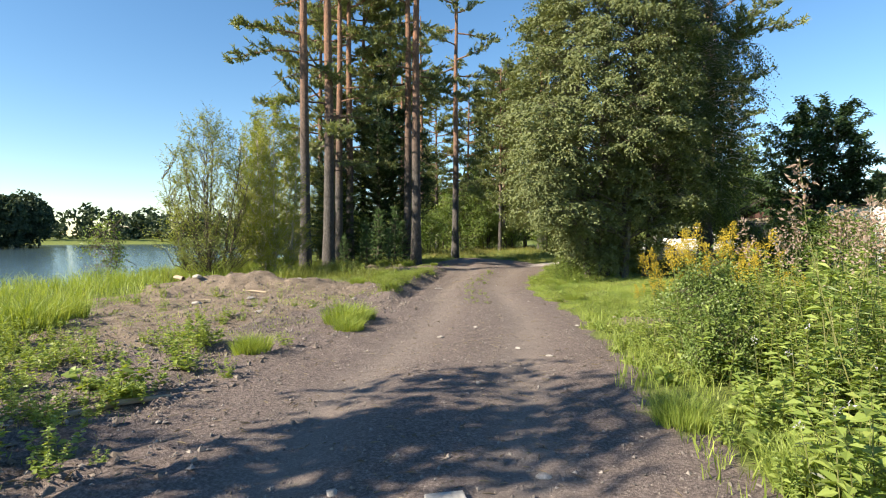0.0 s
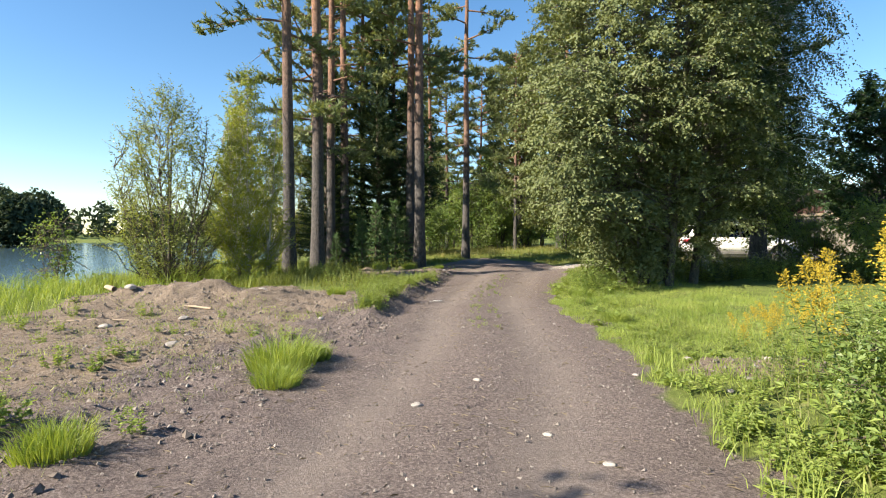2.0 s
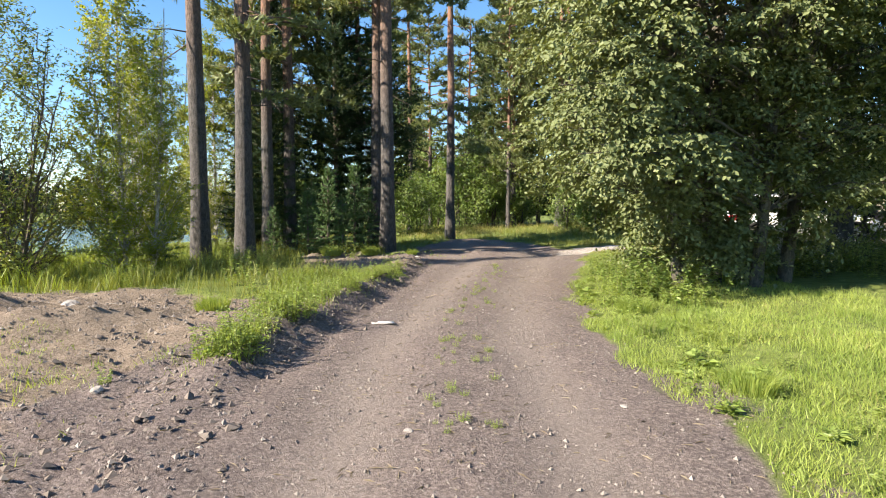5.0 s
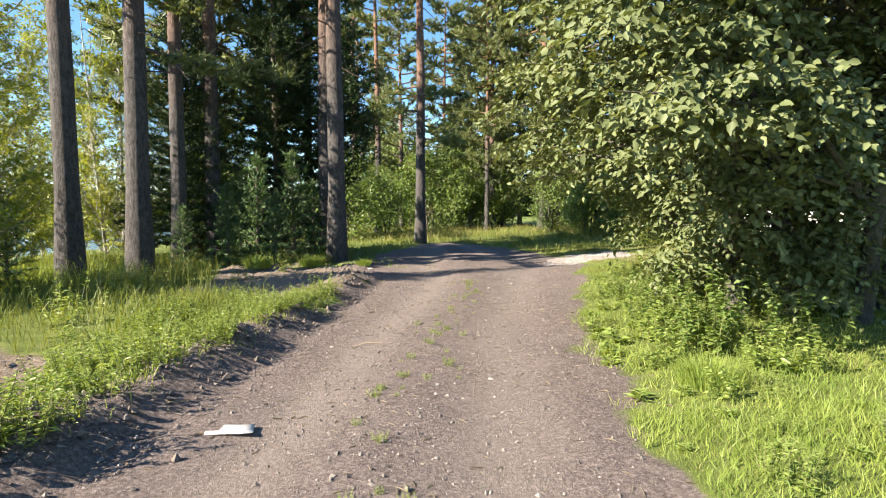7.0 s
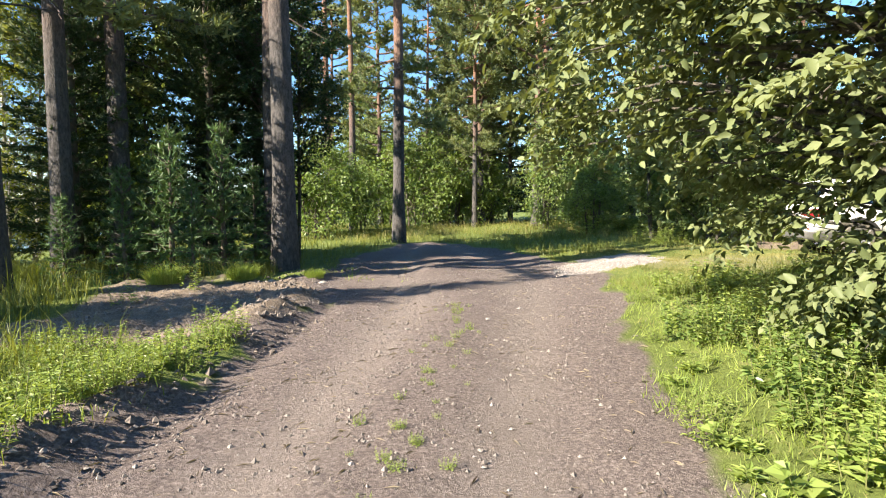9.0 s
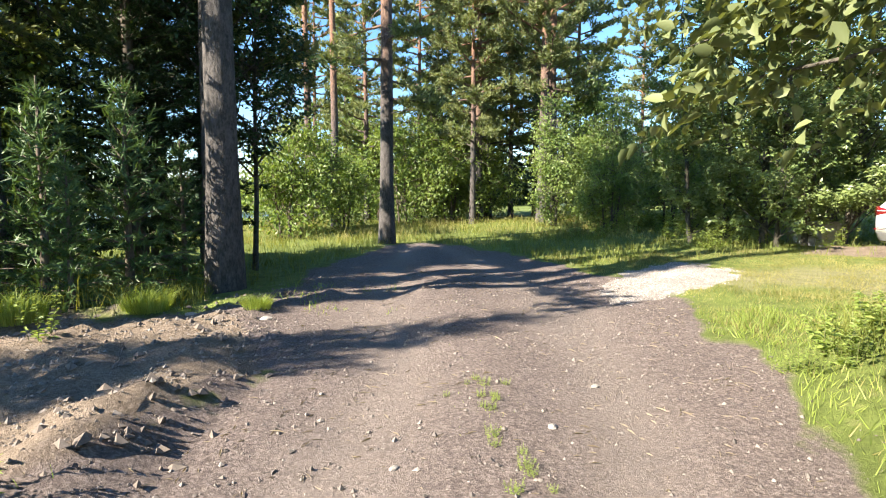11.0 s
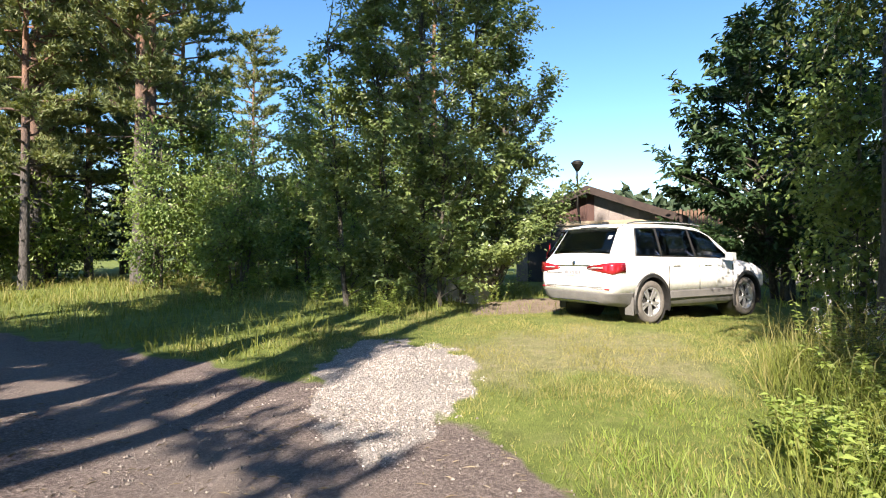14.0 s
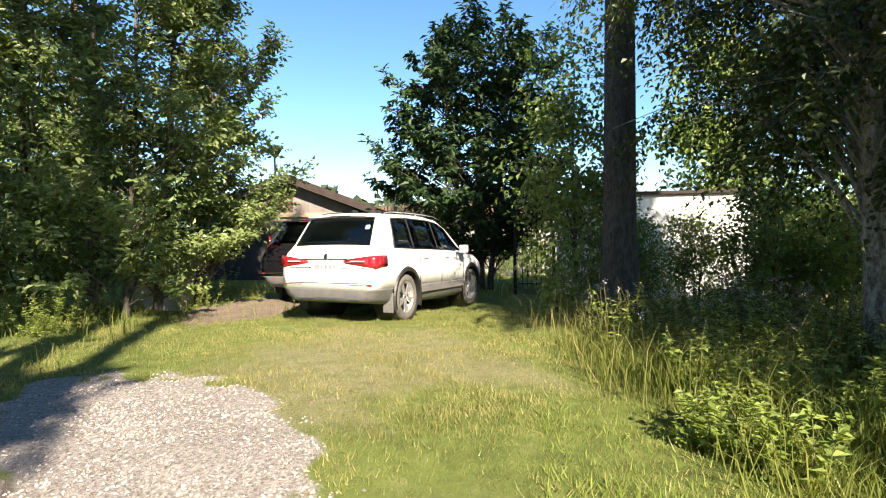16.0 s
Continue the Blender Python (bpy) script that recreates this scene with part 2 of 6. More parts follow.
def join(*arrs):
    vs, fs, o = [], [], 0
    for v, f in arrs:
        vs.append(v); fs.append(f + o); o += len(v)
    return np.concatenate(vs), np.concatenate(fs)


# ---- lie of the land ----
def edge_left(y):
    return np.interp(y, [-30, 0, 5, 9, 14, 18, 22, 24, 27, 30, 33, 36, 60], [-2.6, -2.3, -2.0, -1.35, -0.95, -0.45, 0.0, -0.6, -0.55, -0.15, 0.6, 1.5, 2.5])


def edge_right(y):
    return np.interp(y, [-30, 0, 4, 6, 10, 14, 18, 20, 22, 24, 25.3, 27, 28.2, 31, 34, 36, 60], [1.2, 1.4, 1.6, 1.95, 2.55, 2.35, 2.85, 3.35, 4.0, 4.7, 4.9, 4.7, 4.4, 3.9, 3.0, 1.9, 2.5])


def in_road(x, y):
    w = 0.22 * wave(x, y, 1.6, 1) + 0.1 * wave(x, y, 5.0, 2)
    d = np.minimum(x - edge_left(y), edge_right(y) - x)
    return smooth(d + w, -0.18, 0.28) * smooth(y, 36.5, 33.5)


def in_gravel(x, y):
    w = 0.3 * wave(x, y, 1.9, 3) + 0.25 * wave(x, y, 6, 4)
    d = 1 - np.hypot((x - 5.5 - 0.62 * (y - 26.4)) / 1.15, (y - 26.4) / 1.8)
    return smooth(d * 1.5 + w, -0.1, 0.35)


def in_sand(x, y):
    w = 0.7 * wave(x, y, 0.9, 5) + 0.25 * wave(x, y, 3.5, 6)
    d = np.minimum(np.minimum(edge_left(y) - x + 0.4, x + np.clip(2.4 + 0.45 * y, 3.2, 8.0)), np.minimum(y - 1.0, 17.8 - y))
    a = smooth(d + w, -0.2, 0.9)
    d2 = np.minimum(np.minimum(edge_left(y) - x + 0.6, x + 3.4), np.minimum(y - 19.8, 24.6 - y))
    d4 = 1 - np.hypot((x - 3.8) / 1.3, (y - 9.2) / 0.75)
    a = np.maximum(a, smooth(d4 + 0.35 * w, 0.0, 0.5))
    d3 = 1 - np.hypot((x - 11.6) / 2.4, (y - 29.0) / 0.9)
    return np.maximum(np.maximum(a, smooth(d2 + w * 0.6, -0.1, 0.6)), smooth(d3 + 0.3 * w, 0.0, 0.4))


def in_lawn_bare(x, y):
    """Trodden, dry yard between the road and the cars."""
    w = 0.5 * wave(x, y, 0.8, 8) + 0.3 * wave(x, y, 3, 9)
    d = 1 - np.hypot((x - 7.6) / 3.6, (y - 25.6) / 2.0)
    return smooth(d + w, -0.1, 0.7)


def in_dirt(x, y):
    """Where the grey dirt of the track has spilled out to the side."""
    w = 0.6 * wave(x, y, 1.1, 25) + 0.3 * wave(x, y, 3.7, 26)
    d = np.minimum(x - edge_left(y) + 2.6 - 0.16 * np.clip(y - 5, 0, 14), edge_right(y) + 0.1 - x)
    return np.maximum(in_road(x, y), smooth(d + w, -0.3, 0.7) * smooth(y, 24, 20))


def shore(y):
    return -12.8 + 0.1 * np.clip(y - 38, 0, 60) + 0.5 * np.sin(y * 0.35)


def height(x, y):
    x, y = np.asarray(x, float), np.asarray(y, float)
    h = 0.05 * smooth(y, 9, 16) + 0.06 * smooth(y, 18, 24)
    h = h + 0.06 * smooth(x, 5, 10) * smooth(y, 20, 26) + 0.15 * smooth(x, 9, 12) * smooth(y, 28, 31) + 0.1 * smooth(x, 3, 7) * smooth(y, 7, 11)
    h = h + 0.25 * smooth(y, 34, 44)
    road = in_road(x, y)
    u = (x - edge_left(y)) / np.maximum(edge_right(y) - edge_left(y), 0.3)
    ruts = -0.035 * np.exp(-((u - 0.27) / 0.1) ** 2) - 0.035 * np.exp(-((u - 0.72) / 0.1) ** 2) + 0.02 * np.exp(-((u - 0.5) / 0.12) ** 2)
    h = h + road * (ruts + 0.012 * wave(x, y, 3.1, 11) + 0.006 * wave(x, y, 9, 12))
    h = h + (1 - road) * (0.05 * wave(x, y, 0.8, 13) + 0.025 * wave(x, y, 3, 14))
    sand = in_sand(x, y)
    h = h + sand * (0.03 + 0.03 * wave(x, y, 4.2, 15) + 0.03 * wave(x, y, 9.5, 16) + 0.022 * wave(x, y, 21, 17))
    # the heap of dug earth beside the lake bank, and the low bank of scraped soil by the pines
    heap = np.exp(-(((x + 5.2) / 2.3) ** 2 + ((y - 14.4 - 0.12 * (x + 5)) / 0.75) ** 2))
    h = h + heap * (0.36 + 0.13 * wave(x, y, 2.6, 18) + 0.06 * wave(x, y, 7, 19))
    bank = np.exp(-((x - edge_left(y) + 0.25) / 0.28) ** 2) * smooth(y, 11, 13.5) * smooth(y, 23.5, 21)
    h = h + bank * (0.13 + 0.06 * wave(x, y, 5, 20) + 0.05 * wave(x, y, 12, 27) + 0.025 * wave(x, y, 27, 28))
    h = h - 0.06 * np.exp(-((x - edge_left(y) - 0.22) / 0.12) ** 2) * smooth(y, 10, 13) * smooth(y, 24, 21) * (0.7 + 0.5 * wave(x, y, 2.2, 23))
    ridge = np.exp(-((y - 24.6 - 0.35 * (x + 1)) / 0.45) ** 2) * smooth(x, -5, -3.5) * smooth(x, 3.2, 1.0)
    h = h + ridge * (0.09 + 0.06 * wave(x, y, 3.2, 21) + 0.03 * wave(x, y, 9, 22))
    # down to the lake, and up again on its far side
    far = np.hypot(x, y)
    lake = smooth(shore(y) - x, -2.6, 3.0) * smooth(far, 262, 236)
    return h * (1 - lake) - 2.6 * lake + 1.5 * smooth(far, 245, 400)


def verge_width(y):
    """How far the weeds reach out from the left edge of the track."""
    return np.clip(0.75 + 0.42 * (np.asarray(y, float) - 14.8), 0.45, 2.1)


def ground_at(x, y):
    return float(height(x, y))


# ---- ground, one sheet to the horizon ----
def ground_material():
    m, t, p = nodes_of("ground")
    at = t.nodes.new("ShaderNodeAttribute")
    at.attribute_name = "cover"
    sep = t.nodes.new("ShaderNodeSeparateColor")
    t.links.new(at.outputs["Color"], sep.inputs[0])
    at2 = t.nodes.new("ShaderNodeAttribute")
    at2.attribute_name = "trodden"
    big = noise_node(t, 0.7, 5, 0.65)
    mid = noise_node(t, 5, 6, 0.7)
    grit = noise_node(t, 42, 5, 0.75)
    fine = noise_node(t, 160, 3, 0.7)
    turf = ramp(t, mid, [(0.3, (0.085, 0.11, 0.03)), (0.55, (0.15, 0.19, 0.05)), (0.75, (0.23, 0.225, 0.095))])
    dry = ramp(t, mid, [(0.3, (0.13, 0.15, 0.055)), (0.5, (0.21, 0.215, 0.09)), (0.72, (0.31, 0.27, 0.18))])
    dry = mixc(t, 0.35, dry, ramp(t, grit, [(0.4, (0.09, 0.085, 0.045)), (0.6, (0.36, 0.33, 0.2))]))
    turf = mixc(t, at2.outputs["Fac"], turf, dry)
    soil = ramp(t, mid, [(0.25, (0.11, 0.086, 0.064)), (0.5, (0.2, 0.157, 0.12)), (0.8, (0.33, 0.268, 0.207))])
    soil = mixc(t, 0.35, soil, ramp(t, grit, [(0.42, (0.085, 0.066, 0.05)), (0.6, (0.4, 0.325, 0.26))]))
    dirt = ramp(t, big, [(0.3, (0.120, 0.098, 0.090)), (0.55, (0.173, 0.141, 0.130)), (0.75, (0.233, 0.186, 0.170))])
    dirt = mixc(t, 0.4, dirt, ramp(t, mid, [(0.3, (0.091, 0.072, 0.067)), (0.7, (0.228, 0.178, 0.155))]))
    mott = noise_node(t, 15, 4, 0.7)
    dirt = mixc(t, 0.4, dirt, ramp(t, mott, [(0.38, (0.046, 0.036, 0.035)), (0.5, (0.151, 0.121, 0.110)), (0.64, (0.283, 0.226, 0.202))]))
    dirt = mixc(t, 0.5, dirt, ramp(t, grit, [(0.4, (0.051, 0.043, 0.042)), (0.5, (0.146, 0.119, 0.110)), (0.62, (0.347, 0.293, 0.271))]))
    worn = t.nodes.new("ShaderNodeMath")
    worn.operation = "MULTIPLY"
    t.links.new(at2.outputs["Fac"], worn.inputs[0])
    worn.inputs[1].default_value = 0.45
    dirt = mixc(t, worn.outputs[0], dirt, (0.25, 0.213, 0.187))
    gravel = ramp(t, grit, [(0.38, (0.15, 0.135, 0.122)), (0.5, (0.31, 0.285, 0.265)), (0.7, (0.48, 0.45, 0.425))])

    def edge(mask):
        n = t.nodes.new("ShaderNodeMath")
        n.operation = "MULTIPLY_ADD"
        t.links.new(mid, n.inputs[0])
        n.inputs[1].default_value = 0.9
        t.links.new(mask, n.inputs[2])
        r = t.nodes.new("ShaderNodeMapRange")
        r.inputs[1].default_value, r.inputs[2].default_value = 0.8, 1.1
        t.links.new(n.outputs[0], r.inputs[0])
        return r.outputs[0]
    c = mixc(t, edge(sep.outputs[1]), turf, soil)
    c = mixc(t, edge(sep.outputs[0]), c, dirt)
    c = mixc(t, edge(sep.outputs[2]), c, gravel)
    t.links.new(c, p.inputs["Base Color"])
    p.inputs["Roughness"].default_value = 0.95
    p.inputs["Specular IOR Level"].default_value = 0.15
    h = mixc(t, 0.35, grit, fine)
    bump(t, p, h, 0.9, 0.03)
    return m


def wheel_tracks(x, y):
    """The two pale bands that wheels have worn into the track."""
    u = (x - edge_left(y)) / np.maximum(edge_right(y) - edge_left(y), 0.3) + 0.03 * wave(x, y, 0.9, 29)
    return np.exp(-((u - 0.3) / 0.09) ** 2) + np.exp(-((u - 0.7) / 0.09) ** 2)


def axis(lo, hi, fine_lo, fine_hi, step, grow=1.22):
    mid = list(np.arange(fine_lo, fine_hi + 1e-6, step))
    up, s = [], step
    v = mid[-1]
    while v < hi:
        s *= grow
        v += s
        up.append(v)
    down, s, v = [], step, mid[0]
    while v > lo:
        s *= grow
        v -= s
        down.append(v)
    return np.array(down[::-1] + mid + up)


M_GROUND = ground_material()
gx, gy = axis(-1500, 1500, -8.6, 9.2, 0.11), axis(-1500, 1500, -1.0, 31.0, 0.13)
GX, GY = np.meshgrid(gx, gy)
GZ = height(GX, GY)
nx, ny = len(gx), len(gy)
ii, jj = np.meshgrid(np.arange(ny - 1), np.arange(nx - 1), indexing="ij")
quads = np.stack([ii * nx + jj, ii * nx + jj + 1, (ii + 1) * nx + jj + 1, (ii + 1) * nx + jj], -1).reshape(-1, 4)
ground_mesh = mesh_np("ground", np.stack([GX, GY, GZ], -1).reshape(-1, 3), quads, M_GROUND, shade=True)
cover = np.stack([in_dirt(GX, GY), in_sand(GX, GY), in_gravel(GX, GY), np.ones_like(GX)], -1).reshape(-1)
ground_mesh.attributes.new("cover", "FLOAT_COLOR", "POINT").data.foreach_set("color", cover.astype(np.float32))
ground_mesh.attributes.new("trodden", "FLOAT", "POINT").data.foreach_set("value", np.maximum(in_lawn_bare(GX, GY), wheel_tracks(GX, GY) * in_road(GX, GY)).ravel().astype(np.float32))
ground = tagged(new("ground", ground_mesh), "grey-brown dirt track through rough grass and bare sandy soil", "ground", kind="structure")


# ---- lake ----
def water_material():
    m, t, p = nodes_of("lake_water")
    p.inputs["Base Color"].default_value = (0.05, 0.09, 0.11, 1)
    p.inputs["Roughness"].default_value = 0.12
    p.inputs["IOR"].default_value = 1.33
    n = noise_node(t, 1.6, 5, 0.6, stretch=(1, 0.45, 1))
    bump(t, p, n, 0.35, 0.12)
    return m


bm = bmesh.new()
bmesh.ops.create_grid(bm, x_segments=40, y_segments=60, size=1)
for v in bm.verts:
    v.co = Vector((-12 + (v.co.x - 1) * 160, v.co.y * 400, -1.5 + 0.0 * v.co.x))
lake = part("water", bm, water_material(), None, "calm blue lake water reflecting the sky")
tagged(lake, category="lake", kind="structure")


# ---- trees ----
def limb_line(p0, d, length, r0, droop=-0.1, wob=0.12, n=6):
    """A bent limb from p0 along d."""
    pts, p, d = [np.array(p0, float)], np.array(p0, float), unit(np.array(d, float))
    for k in range(n - 1):
        d = unit(d + np.array([rng.normal(0, wob), rng.normal(0, wob), droop + rng.normal(0, wob * 0.6)]))
        p = p + d * length / (n - 1)
        pts.append(p)
    return np.array(pts), np.linspace(r0, r0 * 0.22, n)


def trunk_line(h, r, lean=(0, 0), wob=0.05, n=12, flare=1.35):
    z = np.linspace(-0.25, h, n)
    u = np.clip(z / h, 0, 1)
    x = lean[0] * z + wob * np.cumsum(rng.normal(0, 1, n)) * 0.5
    y = lean[1] * z + wob * np.cumsum(rng.normal(0, 1, n)) * 0.5
    x, y = x - x[0], y - y[0]
    rad = r * (1 - 0.8 * u ** 1.2) * (1 + (flare - 1) * np.exp(-np.maximum(z, 0) / 0.35))
    return np.stack([x, y, z], 1), rad


def along_line(line, u):
    pts = line[0]
    k = u * (len(pts) - 1)
    i = min(int(k), len(pts) - 2)
    return pts[i] + (pts[i + 1] - pts[i]) * (k - i)


def needles(tips, dirs, per, length, width, spread=0.9):
    """Tufts of needle blades round twig tips."""
    n = len(tips)
    base = np.repeat(tips, per, 0) - np.repeat(unit(dirs), per, 0) * rng.uniform(0, 0.22, (n * per, 1))
    d = unit(np.repeat(unit(dirs), per, 0) + rng.normal(0, spread, (n * per, 3)) * 0.8)
    nor = rng.normal(0, 1, (n * per, 3))
    return spike_arrays(base, d, nor, rng.uniform(0.7, 1.2, n * per) * length, width * 1.25)


def pine(name, h, r, crown_from, limbs, reach, label, lean=(0, 0), stubs=6, per=9, spots=5, tuft=0.2, wide=0.045, mat=None, group="pines", extra=()):
    t = thing(name, Matrix(), label, "pine tree", group)
    tl = trunk_line(h, r, lean, 0.04)
    v, f = tubes([tl], 12)
    part("trunk", mesh_np("trunk", v, f, M_PINE_BARK, shade=True), None, t)
    lines, twig_lines, tips, dirs = [], [], [], []
    for k in range(limbs + len(extra)):
        u = crown_from / h + (1 - crown_from / h) * (k + rng.uniform(0, 1)) / limbs
        u = min(u, 0.985) if k < limbs else 0.6
        a = k * 2.4 + rng.uniform(-0.5, 0.5)
        rr = reach * (0.55 + 0.45 * math.sin(math.pi * min(1, (u - crown_from / h) / (1 - crown_from / h) * 0.75 + 0.25))) * rng.uniform(0.7, 1.15)
        base = along_line(tl, (u * h + 0.25) / (h + 0.25))
        ln = limb_line(base, (math.cos(a), math.sin(a), rng.uniform(-0.15, 0.35)), rr, 0.02 + 0.015 * rr, 0.05, 0.16)
        if k >= limbs:
            hz, az, rr = extra[k - limbs]
            ln = limb_line(along_line(tl, (hz + 0.25) / (h + 0.25)), (math.cos(radians(az)), math.sin(radians(az)), 0.05), rr, 0.05, -0.05, 0.1)
        lines.append(ln)
        for s in range(spots + 2):
            q = 0.3 + 0.7 * s / (spots + 1)
            b = along_line(ln, min(q, 0.999))
            d0 = unit(ln[0][-1] - ln[0][0])
            for side in (-1, 1):
                dd = unit(d0 + side * 0.9 * np.cross(d0, [0, 0, 1.0]) + np.array([0, 0, rng.uniform(-0.15, 0.45)]))
                tw = limb_line(b, dd, rng.uniform(0.35, 0.95) * (1.15 - 0.5 * q) * reach / 2.4, 0.012, 0.08, 0.2, 3)
                twig_lines.append(tw)
                for w in (0.35, 0.6, 0.8, 1.0):
                    tips.append(along_line(tw, min(w, 0.999)) + rng.normal(0, 0.05, 3))
                    dirs.append(tw[0][-1] - tw[0][0] + np.array([0, 0, 0.25]))
    for k in range(stubs):
        u = rng.uniform(0.2, crown_from / h)
        a = rng.uniform(0, 6.28)
        lines.append(limb_line(along_line(tl, u), (math.cos(a), math.sin(a), rng.uniform(-0.3, 0.2)), rng.uniform(0.5, 1.8), 0.022, -0.06, 0.2))
    v, f = join(tubes(lines, 5), tubes(twig_lines, 3))
    tagged(part("limb_wood", mesh_np("limb_wood", v, f, M_PINE_BARK, shade=True), None, t), kind="stuff")
    tips, dirs = np.array(tips), np.array(dirs)
    v, f = needles(tips, dirs, per, tuft, wide)
    part("crown", mesh_np("crown", v, f, mat or M_NEEDLE), None, t, "blue-green needle tufts")
    return t


def leaf_tree(name, h, stems, blobs, twigs, per, leaf, mat, bark, label, category="tree", group="", droop=0.25, gap=-0.25, tw=0.45, aspect=0.62, shell=0.45):
    """A broadleaf tree: stems (x, y, radius, height, lean), a crown of blobs (x, y, z, rx, ry, rz) filled with leafy twigs."""
    t = thing(name, Matrix(), label, category, group)
    lines, limbs = [], []
    for (sx, sy, r, sh, lx, ly) in stems:
        tl = trunk_line(sh, r, (lx, ly), 0.05, 9)
        tl = (tl[0] + np.array([sx, sy, 0]), tl[1])
        lines.append(tl)
    for k, tl in enumerate(lines):
        v, f = tubes([tl], 9)
        part("trunk", mesh_np("trunk", v, f, bark, shade=True), None, t)
    blobs = np.array(blobs, float)
    vol = (blobs[:, 3] * blobs[:, 4] * blobs[:, 5]) ** 0.75
    vol = np.maximum(vol, 0.1)
    # boughs: smaller leafy lobes round the outside of the blobs, with shade between them
    per_blob = np.maximum(6, (blobs[:, 3] * blobs[:, 5] * 7).astype(int))
    lobes = []
    for b, k in zip(blobs, per_blob):
        q = unit(rng.normal(0, 1, (k, 3)))
        size = rng.uniform(0.26, 0.42, (k, 1)) * b[3:6].mean()
        lobes.append(np.concatenate([b[:3] + q * b[3:6] * 0.82, size, size, size * 0.62], 1))
    lobes = np.concatenate(lobes)
    lv = lobes[:, 3] ** 2
    n_in = int(twigs * 0.6)
    n_out = twigs * 2 - n_in
    wi = rng.choice(len(blobs), n_in, p=vol / vol.sum())
    wo = rng.choice(len(lobes), n_out, p=lv / lv.sum())
    ui = unit(rng.normal(0, 1, (n_in, 3)))
    uo = unit(rng.normal(0, 1, (n_out, 3)))
    pi = blobs[wi, :3] + ui * blobs[wi, 3:6] * rng.uniform(shell, 0.95, (n_in, 1)) ** 0.6
    po = lobes[wo, :3] + uo * lobes[wo, 3:6] * rng.uniform(0.3, 1.0, (n_out, 1)) ** 0.5
    order = rng.permutation(twigs * 2)
    pos, u = np.concatenate([pi, po])[order], np.concatenate([ui, uo])[order]
    keep = (wave(pos[:, 0] + 0.7 * pos[:, 2], pos[:, 1] - 0.6 * pos[:, 2], 1.5, 31) + 0.5 * wave(pos[:, 2], pos[:, 0], 3.1, 32) > gap) & (pos[:, 2] > 0.12)
    pos, u = pos[keep][:twigs], u[keep][:twigs]
    n = len(pos)
    td = unit(u * [1, 1, 0.6] + rng.normal(0, 0.45, (n, 3)) + [0, 0, -droop])
    # main limbs to the blobs, twigs near the surface
    for b in blobs:
        tl = min(lines, key=lambda q: abs(q[0][0][0] - b[0]) + abs(q[0][0][1] - b[1]))
        for _ in range(3):
            end = b[:3] + rng.normal(0, 0.3, 3) * b[3:6]
            st = along_line(tl, float(np.clip((end[2] * 0.55) / h, 0.1, 0.9)))
            q = np.linspace(0, 1, 6)[:, None]
            pts = st + (end - st) * q + np.array([0, 0, 1.0]) * (q * (1 - q)) * 0.6 + rng.normal(0, 0.06, (6, 3)) * (q > 0)
            limbs.append((pts, np.linspace(0.03, 0.006, 6) * min(1.2, float(b[3]) * 0.7)))
    for k in range(0, n, max(1, n // 150)):
        limbs.append((np.stack([pos[k] - td[k] * 0.5 - u[k] * 0.25, pos[k], pos[k] + td[k] * tw]), np.array([0.011, 0.007, 0.003])))
    v, f = tubes(limbs, 3)
    tagged(part("limb_wood", mesh_np("limb_wood", v, f, bark, shade=True), None, t), kind="stuff")
    s = np.tile(np.linspace(0, 1, per), n)
    base = np.repeat(pos, per, 0) + np.repeat(td, per, 0) * (s[:, None] * tw) + rng.normal(0, 0.07, (n * per, 3)) * leaf / 0.09
    al = unit(np.repeat(td, per, 0) * 0.7 + rng.normal(0, 0.6, (n * per, 3)) + [0, 0, -0.2])
    nor = unit(np.repeat(u, per, 0) * 0.9 + [0, 0, 0.6] + rng.normal(0, 0.36, (n * per, 3)))
    L = leaf * rng.uniform(0.65, 1.25, n * per)
    v, f = leaf_arrays(base, al, nor, L, L * aspect)
    part("crown", mesh_np("crown", v, f, mat), None, t)
    return t


